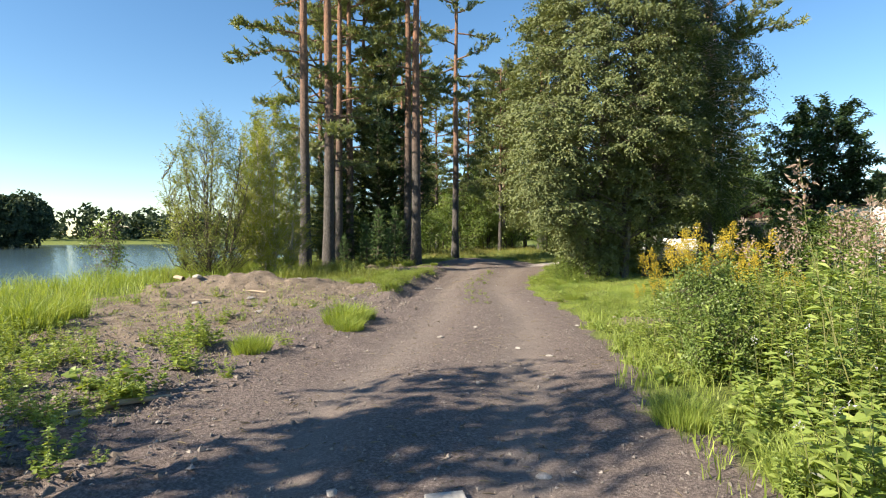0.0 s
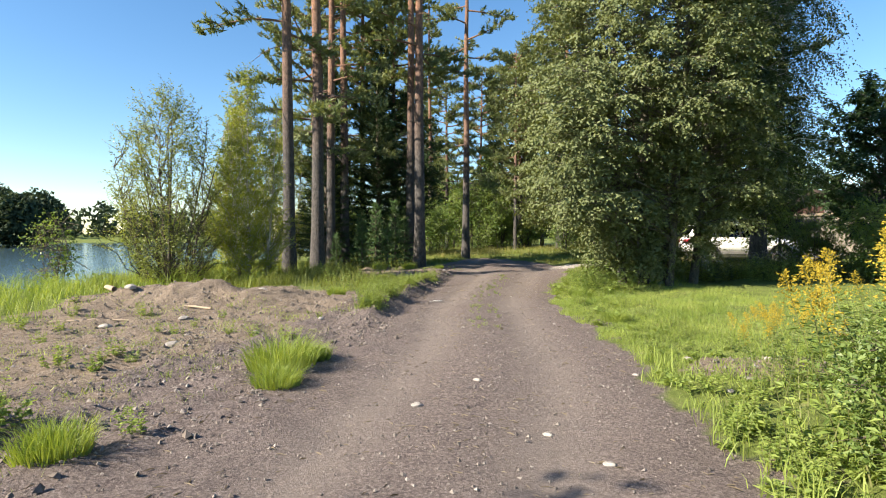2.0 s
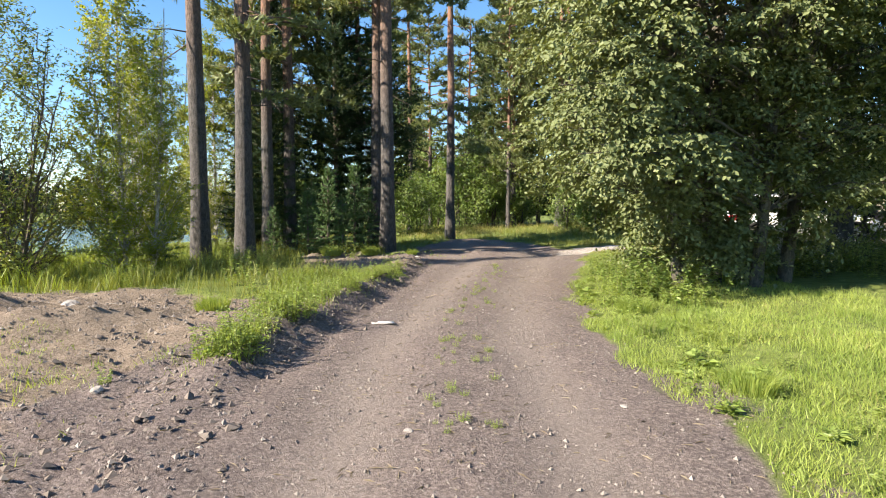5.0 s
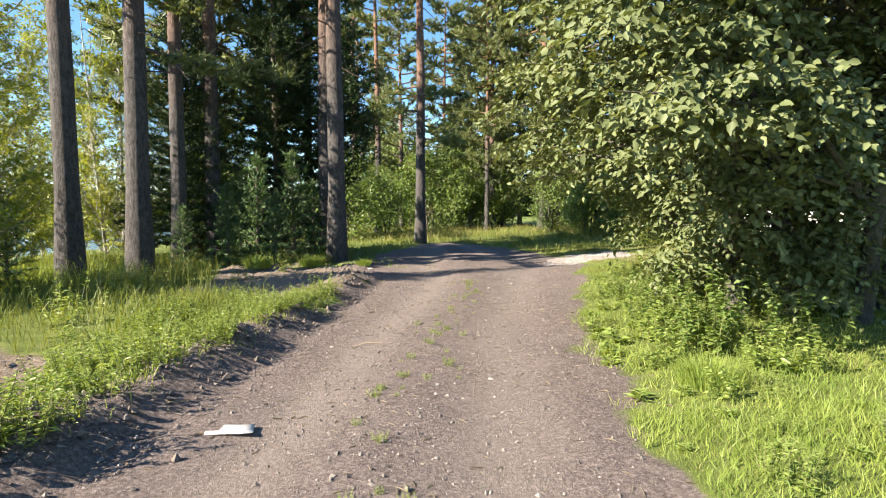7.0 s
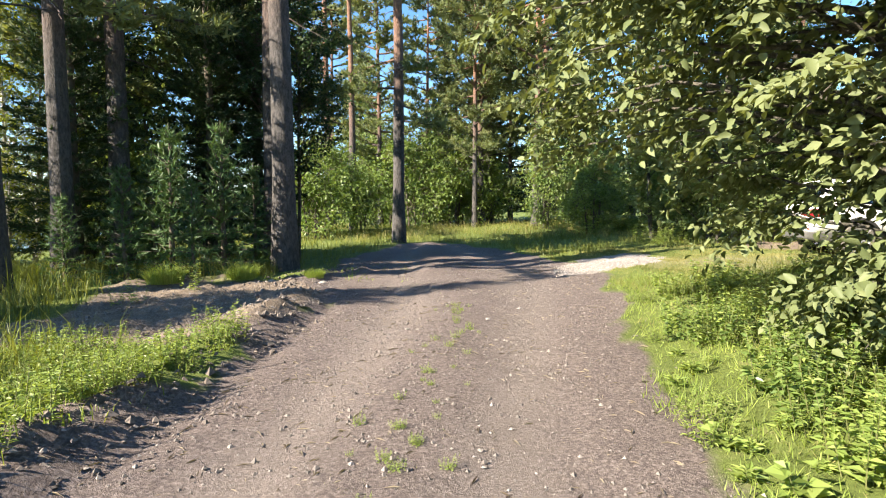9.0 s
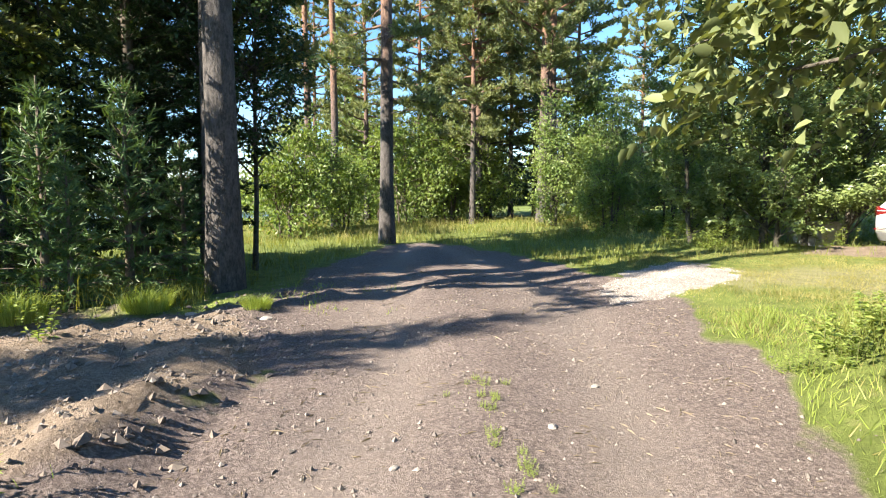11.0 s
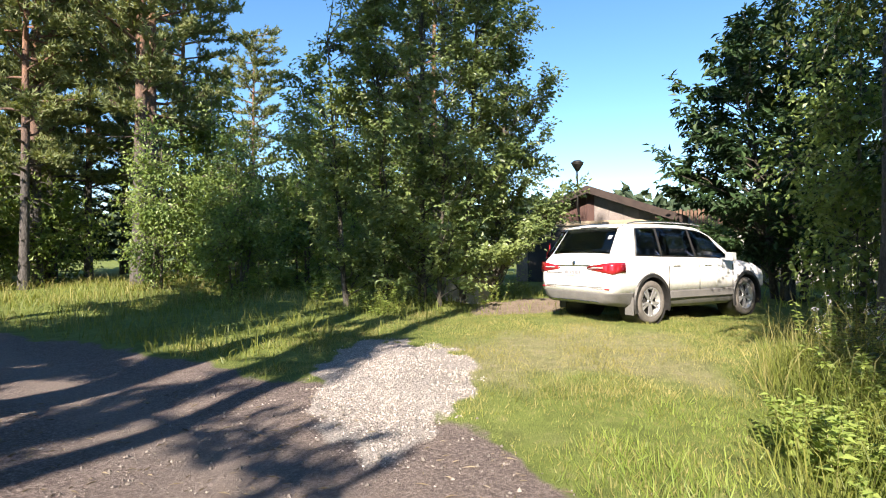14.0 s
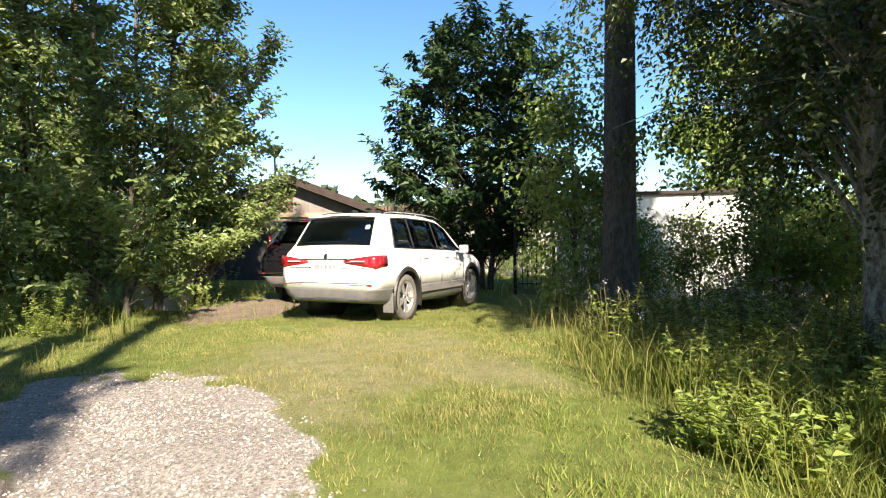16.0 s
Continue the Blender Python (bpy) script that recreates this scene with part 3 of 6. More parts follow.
def bough_tree(name, stems, profile, boughs, twigs, per, leaf, mat, bark, label, category="tree", group="", squash=(1.0, 1.0), axis_at=(0.0, 0.0), rise=0.15, droop=0.35, tw=0.5, aspect=0.62, inner=0.4, fine=False, ragged=0.16, sprays=(), lift=0.0, cleft=None, jitter=0.5, upright=0.75):
    """A broadleaf tree of leafy boughs: stems (x, y, radius, height, lean x, lean y), a crown profile of (height, radius), sprays that hang out further."""
    t = thing(name, Matrix(), label, category, group)
    lines = []
    for (sx, sy, r, sh, lx, ly) in stems:
        tl = trunk_line(sh, r, (lx, ly), 0.05, 9)
        lines.append((tl[0] + np.array([sx, sy, 0]), tl[1]))
        v, f = tubes([lines[-1]], 9)
        part("trunk", mesh_np("trunk", v, f, bark, shade=True), None, t)
    pz, pr = np.array([p[0] for p in profile], float), np.array([p[1] for p in profile], float)
    zz = np.linspace(pz[0], pz[-1], 400)
    cum = np.cumsum(np.interp(zz, pz, pr) + 0.15)
    tips = []
    for k in range(boughs):
        z = float(np.interp((k + rng.uniform(0, 1)) / boughs, cum / cum[-1], zz))
        a = k * 2.39996 + rng.uniform(-0.35, 0.35)
        R = float(np.interp(z, pz, pr)) * rng.uniform(1 - 2 * ragged, 1 + 0.4 * ragged) * (1 + ragged * math.sin(3 * a + 1.3 * z) * math.sin(1.9 * z + 2 * a))
        if k % 4 == 0:
            R *= rng.uniform(0.45, 0.8)
        if cleft is not None and abs((a - cleft[0] + math.pi) % (2 * math.pi) - math.pi) < cleft[1] and z < cleft[2]:
            R *= 0.5
        x = R * squash[0] * math.cos(a)
        tips.append((axis_at[0] + x, axis_at[1] + R * squash[1] * math.sin(a), max(z, lift * x)))
    tips += list(sprays)
    wood, P, D, O = [], [], [], []
    for tip in tips:
        tip = np.array(tip)
        tl = min(lines, key=lambda q: np.hypot(*(along_line(q, 0.5)[:2] - tip[:2])) * rng.uniform(0.6, 1.4))
        top = tl[0][-1][2]
        span = math.hypot(tip[0] - tl[0][0][0], tip[1] - tl[0][0][1])
        root = along_line(tl, float(np.clip((tip[2] - rise * span * 2) / top, 0.06, 0.97)))
        q = np.linspace(0, 1, 6)[:, None]
        pts = root + (tip - root) * q + np.array([0, 0, 1.0]) * (q * (1 - q)) * droop * span + rng.normal(0, 0.05, (6, 3)) * (q > 0)
        wood.append((pts, np.linspace(0.012 + 0.006 * span, 0.005, 6)))
        n = max(5, int(twigs * rng.uniform(0.8, 1.2)))
        u = inner + (1 - inner) * np.sqrt(rng.uniform(0, 1, n))
        kk = np.minimum((u * 5).astype(int), 4)
        fr = (u * 5 - kk)[:, None]
        base = pts[kk] + (pts[kk + 1] - pts[kk]) * fr
        tan = unit(pts[kk + 1] - pts[kk])
        side = unit(np.cross(tan, [0, 0, 1.0])) * np.where(rng.uniform(0, 1, n) < 0.5, -1, 1)[:, None]
        d = unit(tan * rng.uniform(0.3, 1.0, (n, 1)) + side * rng.uniform(0.2, 1.1, (n, 1)) + rng.normal(0, 0.22, (n, 3)) + [0, 0, 0.3 * rise - 0.5 * droop])
        out = unit((tip - np.array([axis_at[0], axis_at[1], tip[2] - 0.6]))[None])
        P.append(base); D.append(d); O.append(np.repeat(out, n, 0))
    P, D, O = np.concatenate(P), np.concatenate(D), np.concatenate(O)
    keep = P[:, 2] > 0.1
    P, D, O = P[keep], D[keep], O[keep]
    n = len(P)
    for k in range(0, n, max(1, n // 500)):
        wood.append((np.stack([P[k], P[k] + D[k] * tw * 0.6, P[k] + D[k] * tw]), np.array([0.006, 0.004, 0.002])))
    v, f = tubes(wood, 4)
    tagged(part("limb_wood", mesh_np("limb_wood", v, f, bark, shade=True), None, t), kind="stuff")
    L0 = tw * rng.uniform(0.55, 1.15, n)
    q = np.tile(np.linspace(0.1, 1, per), n)
    P2, D2, O2 = np.repeat(P, per, 0), np.repeat(D, per, 0), np.repeat(O, per, 0)
    m = len(P2)
    along = np.repeat(L0, per) * q
    base = P2 + D2 * along[:, None] - np.array([0, 0, 1.0]) * (droop * 0.55 * along ** 2 / tw)[:, None] + rng.normal(0, 0.22 * leaf, (m, 3))
    sd = unit(np.cross(D2, [0, 0, 1.0])) * np.where(np.arange(m) % 2 == 0, -1, 1)[:, None]
    al = unit(D2 * 0.6 + sd * 0.7 + rng.normal(0, 0.4, (m, 3)) + [0, 0, -0.3])
    nor = unit(O2 * 0.7 + [0, 0, upright] + rng.normal(0, jitter, (m, 3)))
    L = leaf * rng.uniform(0.6, 1.2, m)
    v, f = (fine_leaf_arrays if fine else leaf_arrays)(base, al, nor, L, L * aspect)
    part("crown", mesh_np("crown", v, f, mat, shade=fine), None, t)
    return t


def put(t, x, y, turn=0.0, scale=1.0, dz=0.0):
    t.matrix_world = pose(x, y, ground_at(x, y) + dz, 0, 0, turn) @ Matrix.Scale(scale, 4)
    return t


def again(t, x, y, turn=0.0, scale=1.0, dz=0.0):
    c = copy_thing(t, pose(x, y, ground_at(x, y) + dz, 0, 0, turn))
    c.scale = (scale, scale, scale)
    return c


# tall pines beside the track: (x, y, turn, scale)
pine_a = put(pine("pine", 21, 0.21, 12.8, 16, 2.6, "tall Scots pine with flaky orange-brown bark", stubs=10, per=11, tuft=0.22, wide=0.05, extra=((8.6, 165, 2.8), (9.3, 190, 2.4), (8.2, 20, 1.5))), -5.5, 22.0, 20)
pine_b = put(pine("pine", 21, 0.23, 12.0, 18, 2.6, "tall Scots pine with a thick grey-brown trunk", stubs=12, per=10, tuft=0.22, wide=0.05, extra=((5.2, 40, 2.2), (5.8, 200, 2.4), (6.4, 290, 2.2), (6.9, 120, 2.6), (4.6, 330, 1.9))), -4.8, 23.1, 80)
for x, y, turn, s in ((-4.65, 24.6, 160, 0.85), (-1.75, 27.2, 200, 1.0), (-1.28, 26.0, 40, 1.06), (-1.6, 42, 250, 0.85)):
    again(pine_a, x, y, turn, s)
for x, y, turn, s in ((-4.4, 26.0, 140, 0.85), (0.77, 35.0, 10, 0.95), (-3.4, 46, 100, 0.9), (20, 41, 10, 0.8)):
    again(pine_b, x, y, turn, s)
pine_far = put(pine("pine", 18, 0.24, 5.6, 42, 2.7, "tall Scots pine with an orange upper trunk and full crown", stubs=8, per=11, spots=6, tuft=0.22, wide=0.045), 8.15, 43.2, 60)
again(pine_far, 7.55, 42.6, 200, 1.0)
again(pine_far, 5.0, 45.0, 120, 0.8)
pine_low = put(pine("pine", 17, 0.17, 4.0, 56, 2.7, "Scots pine with green limbs low on its trunk", stubs=4, per=9, tuft=0.23, wide=0.055), -4.4, 30.2, 0)
for x, y, turn, s in ((-6.3, 28.2, 90, 0.9), (-2.7, 29.6, 200, 0.85), (7.1, 47.6, 150, 0.85), (2.2, 50, 30, 0.9), (-0.5, 46, 200, 0.85), (4.6, 56, 260, 0.95), (12, 58, 70, 0.9), (-4, 52, 60, 0.9), (18, 56, 300, 0.9), (26, 50, 40, 0.9), (4.5, 43.6, 100, 0.85), (5.7, 46.4, 240, 0.9), (10.6, 47.5, 20, 0.9)):
    again(pine_low, x, y, turn, s)
pine_yard = put(pine("pine", 20, 0.25, 7.2, 24, 3.3, "tall dark pine standing at the corner of the yard", stubs=5, spots=6, extra=((9.4, -66, 3.2), (9.0, -60, 3.0), (8.7, -75, 2.6), (9.2, 60, 3.0))), 10.8, 22.7, 0)

# the big grey-leaved tree at the track's edge
put(bough_tree("alder_tree", [(0.2, 0.2, 0.15, 13.5, 0.01, 0.0), (0.9, 0.5, 0.11, 12.0, 0.05, 0.03), (-0.3, 0.3, 0.1, 11.0, -0.04, 0.0), (0.7, -0.3, 0.09, 9.0, 0.05, -0.04), (1.6, 0.4, 0.1, 9.5, 0.1, 0.0)],
               [(0.4, 1.2), (1.0, 1.55), (1.6, 2.2), (2.3, 2.95), (3.2, 3.3), (4.6, 3.35), (6.2, 3.1), (8.0, 2.75), (10.0, 2.3), (12.0, 1.7), (13.8, 0.9), (15.0, 0.2)],
               720, 25, 11, 0.085, M_LEAF_GREY, M_GREY_BARK, "large grey-green leafy tree overhanging the dirt track", "tree", squash=(1.0, 0.95), axis_at=(0.15, 0.15), cleft=(radians(-78), radians(36), 3.8), rise=0.06, droop=0.42, tw=0.55, fine=True, lift=0.7, upright=0.6,
               sprays=[(-2.45, 2.6, 1.75), (-2.5, 2.5, 1.95), (-2.4, 2.65, 2.15), (-2.55, 2.6, 2.3), (-2.3, 2.45, 2.0), (-2.35, 2.5, 2.45), (-2.2, 2.5, 2.8), (-1.9, 2.2, 2.9), (-2.2, 2.6, 3.5), (2.0, -1.0, 1.6)] + [(-2.35 + 0.55 * math.sin(k * 2.4), -2.25 + 0.5 * math.cos(k * 1.7), 1.75 + 0.08 * k) for k in range(44)]), 5.1, 17.9, 0)
# willows and birch on the lake side
put(bough_tree("willow_shrub", [(0, 0, 0.05, 4.6, 0.02, 0.0), (0.3, 0.2, 0.04, 4.4, 0.14, 0.02), (-0.3, 0.1, 0.04, 4.4, -0.14, 0.03), (0.1, -0.3, 0.035, 3.8, 0.06, -0.14), (-0.1, 0.4, 0.04, 4.6, -0.05, 0.08), (0.5, -0.1, 0.035, 3.6, 0.26, 0.0), (-0.5, 0, 0.03, 3.4, -0.26, 0.0)],
               [(0.3, 1.2), (1.2, 1.65), (2.4, 1.7), (3.6, 1.45), (4.6, 0.95), (5.5, 0.2)],
               205, 11, 9, 0.085, M_LEAF_WILLOW, M_TWIG, "multi-stemmed willow shrub with small grey-green leaves", "shrub", rise=0.7, droop=-0.12, tw=0.5, aspect=0.45, ragged=0.22, inner=0.3), -7.9, 18.6, 0)
birch = put(bough_tree("birch_tree", [(0, 0, 0.05, 7.4, 0.01, 0.0), (0.5, 0.3, 0.045, 6.6, 0.05, 0.02), (-0.4, 0.2, 0.04, 5.6, -0.05, 0.0)],
               [(0.4, 0.9), (1.4, 1.3), (3.0, 1.25), (4.6, 1.0), (6.2, 0.6), (7.6, 0.12)],
               190, 11, 10, 0.085, M_LEAF_BIRCH, M_BIRCH_BARK, "young birch with yellow-green leaves on the lake bank", "tree", rise=0.55, droop=0.05, tw=0.45, aspect=0.68, ragged=0.2, inner=0.3), -6.0, 19.6, 0, 0.84)
again(birch, -7.9, 23.6, 120, 0.8)
again(birch, -9.4, 27.6, 20, 1.0)
again(birch, -7.2, 27.0, 220, 0.95)
put(leaf_tree("willow_sapling", 2.3, [(0, 0, 0.03, 2.2, 0.05, 0), (0.1, 0, 0.02, 2.0, 0.25, 0), (-0.1, 0.1, 0.02, 1.9, -0.25, 0.05)],
              [(0, 0, 0.9, 0.5, 0.4, 0.4), (0.25, 0, 1.7, 0.45, 0.4, 0.35), (-0.35, 0, 1.9, 0.45, 0.4, 0.3), (0.1, 0, 2.4, 0.4, 0.35, 0.2)],
              90, 8, 0.1, M_LEAF_BUSH, M_TWIG, "thin sparse sapling on the lake shore", "sapling", droop=-0.2, gap=-0.6), -11.9, 19.5, 0)
# dense group beside the shed
grove = put(bough_tree("bird_cherry_tree", [(0, 0, 0.09, 8.6, 0.0, 0.02), (0.9, -0.3, 0.07, 7.6, 0.05, 0.0), (-0.9, 0.2, 0.07, 7.6, -0.03, 0.0), (1.6, 0.2, 0.06, 6.8, 0.1, 0.02), (-1.7, -0.1, 0.06, 6.2, -0.06, 0.0), (0.4, -0.7, 0.05, 6.0, 0.02, -0.05)],
               [(0.4, 2.1), (1.4, 2.6), (3.0, 2.75), (4.8, 2.6), (6.4, 2.15), (7.8, 1.35), (9.2, 0.25)],
               430, 20, 10, 0.115, M_LEAF_CHERRY, M_GREY_BARK, "dense bird cherry tree with dark green leaves beside the shed", "tree", squash=(1.12, 0.75), axis_at=(0.3, 0.0), rise=0.4, droop=0.12, tw=0.5, aspect=0.52, ragged=0.24, lift=0.7, upright=0.45), 10.3, 31.2, -45, 1.0)
# horse chestnut beyond the white car
put(bough_tree("chestnut_tree", [(0, 0, 0.15, 6.4, 0.0, 0.0), (0.2, 0.3, 0.09, 5.4, 0.02, 0.12), (0.1, -0.3, 0.08, 5.6, 0.0, -0.1)],
               [(1.1, 1.3), (1.9, 2.2), (3.2, 2.8), (4.6, 2.75), (5.8, 2.3), (6.8, 1.6), (7.6, 0.7)],
               230, 13, 8, 0.23, M_LEAF_CHESTNUT, M_GREY_BARK, "horse chestnut tree with large dark hand-shaped leaves", "tree", rise=0.3, droop=0.3, tw=0.32, aspect=0.42, ragged=0.22, upright=0.9, jitter=0.35), 17.4, 25.6, 0)
# hanging birch at the yard's corner, its shade put into the leaf colour
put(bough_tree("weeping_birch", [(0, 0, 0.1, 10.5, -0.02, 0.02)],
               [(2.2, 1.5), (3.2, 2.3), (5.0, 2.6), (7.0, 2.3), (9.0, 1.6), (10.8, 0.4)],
               320, 26, 11, 0.075, M_LEAF_SHADED, M_BIRCH_BARK, "weeping birch with hanging twigs of small leaves, coloured as in shade", "tree", axis_at=(0.9, -0.5), rise=0.25, droop=1.15, tw=0.75, aspect=0.7, ragged=0.25), 8.1, 20.7, 0)
# bushes and young trees at the end of the track and behind
bush_bright = put(leaf_tree("hazel_bush", 3.6, [(0, 0, 0.05, 3.2, 0.0, 0.0), (0.3, 0.1, 0.04, 3.0, 0.1, 0.0), (-0.3, 0, 0.04, 2.8, -0.1, 0.03)],
              [(0, 0, 1.3, 1.5, 1.4, 1.2), (0.4, 0, 2.6, 1.2, 1.2, 1.1), (-0.7, 0, 2.2, 1.0, 1.0, 1.0), (0.1, 0, 3.6, 0.7, 0.7, 0.8)],
              700, 7, 0.145, M_LEAF_BUSH, M_TWIG, "leafy bright green bush at the forest edge", "bush", "bushes at the forest edge", droop=0.1, gap=-0.35), -2.6, 37.3, 0)
for x, y, turn, s in ((-3.0, 40, 70, 1.0), (-1.2, 41, 150, 0.8), (3.6, 45, 40, 1.1), (1.4, 44.5, 200, 1.2), (5.4, 46, 130, 1.0), (15.2, 20.6, 30, 0.5), (12.6, 22.3, 200, 0.45), (9.5, 40.5, 260, 1.0), (11.5, 38.5, 90, 0.9), (8.6, 37.0, 10, 0.75), (14, 40, 310, 1.2), (0, 47, 20, 1.3), (12.9, 20.0, 190, 0.6), (13.2, 18.4, 70, 0.55), (14.2, 19.0, 300, 0.5), (12.4, 18.9, 10, 0.5), (16, 36.5, 50, 1.0), (23.6, 22.4, 0, 0.5), (24.2, 24.3, 80, 0.46), (23.4, 25.8, 140, 0.5), (24.0, 27.6, 200, 0.55), (24.3, 29.6, 30, 0.6)):
    again(bush_bright, x, y, turn, s)
tree_mid = put(leaf_tree("alder_sapling", 6.5, [(0, 0, 0.06, 6.0, 0.0, 0.0), (0.4, 0.2, 0.05, 5.2, 0.04, 0.0)],
              [(0, 0, 1.6, 1.3, 1.3, 1.4), (0.1, 0, 3.6, 1.3, 1.3, 1.5), (0.2, 0, 5.4, 0.9, 0.9, 1.4)],
              850, 7, 0.15, M_LEAF_MID, M_GREY_BARK, "slender young alder with dark green leaves", "tree", "young trees behind the track", droop=0.2, gap=-0.3), 9.2, 38.6, 0, 0.75)
for x, y, turn, s in ((7.6, 40.5, 80, 0.8), (2.8, 47.5, 30, 1.1), (4.6, 49, 210, 0.95), (-4.7, 27.8, 120, 0.8), (-5.7, 28.6, 190, 0.8), (11.9, 23.3, 40, 0.72), (6.2, 51, 100, 1.2), (-1.0, 49.5, 10, 1.2), (10.5, 44, 170, 1.2), (15.5, 45, 20, 1.3), (20.5, 47, 240, 1.3), (17.5, 39.5, 130, 1.1), (24, 44, 0, 1.3), (18.6, 15.4, 60, 1.6), (15.0, 13.6, 200, 1.5), (20.0, 18.2, 310, 1.5)):
    again(tree_mid, x, y, turn, s)


# the darker young tree behind the near pine
put(bough_tree("aspen_tree", [(0, 0, 0.07, 7.6, 0.01, 0.0), (0.3, 0.2, 0.05, 6.6, 0.04, 0.02)],
               [(2.3, 0.9), (3.3, 1.6), (4.8, 1.75), (6.4, 1.2), (8.0, 0.3)],
               150, 13, 9, 0.09, M_LEAF_CHESTNUT, M_GREY_BARK, "young aspen with small dark leaves among the pines", "tree", rise=0.35, droop=0.2, tw=0.45, aspect=0.75, ragged=0.22), -1.9, 28.6, 0)


def conifer(name, h, reach, mat, label, category, group, tiers, per_tier, per, tuft, wide, start=0.08):
    """A spruce or a young pine: whorls of drooping limbs up a thin stem."""
    t = thing(name, Matrix(), label, category, group)
    tl = trunk_line(h, 0.012 * h + 0.02, (0.01, 0), 0.02, 8)
    v, f = tubes([tl], 7)
    part("trunk", mesh_np("trunk", v, f, M_TWIG, shade=True), None, t)
    lines, tips, dirs = [], [], []
    for k in range(tiers):
        u = start + (1 - start) * k / tiers
        for j in range(per_tier):
            a = j * 6.283 / per_tier + k * 0.7 + rng.uniform(-0.3, 0.3)
            rr = reach * (1 - u) ** 0.8 * rng.uniform(0.7, 1.1) + 0.08
            ln = limb_line(along_line(tl, u), (math.cos(a), math.sin(a), 0.1 + 0.5 * u), rr, 0.012, 0.05 if u > 0.4 else -0.04, 0.08, 5)
            lines.append(ln)
            m = max(3, int(rr / 0.11))
            for s in range(m):
                tips.append(along_line(ln, 0.2 + 0.79 * s / max(1, m - 1)) + rng.normal(0, 0.06, 3) * [1, 1, 0.5])
                dirs.append(ln[0][-1] - ln[0][0] + rng.normal(0, 0.35, 3) * rr)
    tips.append(tl[0][-1]); dirs.append(np.array([0, 0, 1.0]))
    v, f = tubes(lines, 3)
    tagged(part("limb_wood", mesh_np("limb_wood", v, f, M_TWIG, shade=True), None, t), kind="stuff")
    v, f = needles(np.array(tips), np.array(dirs), per, tuft, wide, 0.7)
    part("crown", mesh_np("crown", v, f, mat), None, t)
    return t


spruce = put(conifer("spruce", 12, 2.3, M_SPRUCE, "dark spruce standing behind the pines", "spruce tree", "spruces behind the pines", 28, 9, 13, 0.17, 0.026), -3.4, 29.0, 0)
for x, y, turn, s in ((-5.4, 27.4, 50, 0.8), (3.4, 53, 30, 1.1), (9.5, 52, 10, 1.1), (-2.5, 56, 70, 1.2), (20.5, 52, 40, 1.0), (-5.1, 25.7, 20, 0.7), (-3.2, 27.6, 130, 0.75), (7.0, 55, 100, 1.2)):
    again(spruce, x, y, turn, s)
sapling = put(conifer("pine_sapling", 2.7, 0.85, M_SAPLING, "young bushy pine under the tall pines", "pine sapling", "young pines", 11, 6, 12, 0.14, 0.02), -2.9, 24.7, 0)
for x, y, turn, s in ((-2.2, 25.2, 60, 1.05), (-3.6, 25.6, 150, 0.85), (-3.3, 23.9, 200, 0.7), (-2.4, 24.3, 20, 0.65), (-5.9, 21.0, 90, 0.6), (-1.9, 26.2, 240, 0.8), (-4.3, 24.0, 110, 0.55)):
    again(sapling, x, y, turn, s)


# the tree behind the start of the walk, whose shade falls on the track
put(leaf_tree("maple_tree", 6.6, [(0, 0, 0.1, 6.0, 0.0, 0.0)],
              [(0, 0, 4.0, 1.5, 1.7, 0.7), (0.2, 0.4, 5.2, 1.4, 1.5, 0.7), (0, -0.2, 6.2, 1.1, 1.3, 0.5)],
              170, 9, 0.19, M_LEAF_BUSH, M_GREY_BARK, "small maple with broad leaves beside the track", "tree", "maples behind the start", droop=0.3, gap=0.1, aspect=0.7), -6.9, 0.5, 0)
for x, y, turn, k in ((-10.0, 0.6, 130, 0.75), (-10.6, -0.9, 40, 0.85)):
    again([o for o in scene.objects if o.name.startswith("maple_tree")][0], x, y, turn, k)


# far forest on the other shore and round the place
def far_forest():
    cs, us, sz = [], [], []
    for k in range(850):
        a = rng.uniform(-2.0, 2.4)
        d = rng.uniform(255, 330) if a < -0.12 else rng.uniform(110, 190)
        x, y = d * math.sin(a), d * math.cos(a)
        hh = rng.uniform(8, 14)
        w = hh * rng.uniform(0.25, 0.45)
        n = 75
        z = rng.uniform(0.0, 1, n)
        prof = w * np.sqrt(np.clip(1 - z ** 2, 0.02, 1)) * rng.uniform(0.4, 1.1, n)
        th = rng.uniform(0, 6.28, n)
        cs.append(np.stack([x + prof * np.cos(th), y + prof * np.sin(th), float(height(x, y)) + z * hh], 1))
    # a nearer wooded point on the left
    for k in range(26):
        x, y = -118 + rng.uniform(-30, 9), 122 + rng.uniform(-40, 30)
        hh = rng.uniform(13, 19)
        n = 1500
        u = unit(rng.normal(0, 1, (n, 3)))
        cs.append(np.array([x, y, -1.6 + hh * 0.5]) + u * [hh * 0.42, hh * 0.42, hh * 0.5] * rng.uniform(0.6, 1, (n, 1)))
    c = np.concatenate(cs)
    al = unit(rng.normal(0, 1, c.shape) + [0, 0, -0.3])
    k = np.where(np.arange(len(c)) < 850 * 75, 1.0, 0.55)
    return leaf_arrays(c, al, rng.normal(0, 1, c.shape), k * rng.uniform(1.5, 3.0, len(c)), k * rng.uniform(1.1, 2.0, len(c)))


v, f = far_forest()
tagged(part("far_forest", mesh_np("far_forest", v, f, M_FAR), None, None), "distant dark mixed forest along the lake shore", "forest", kind="stuff")


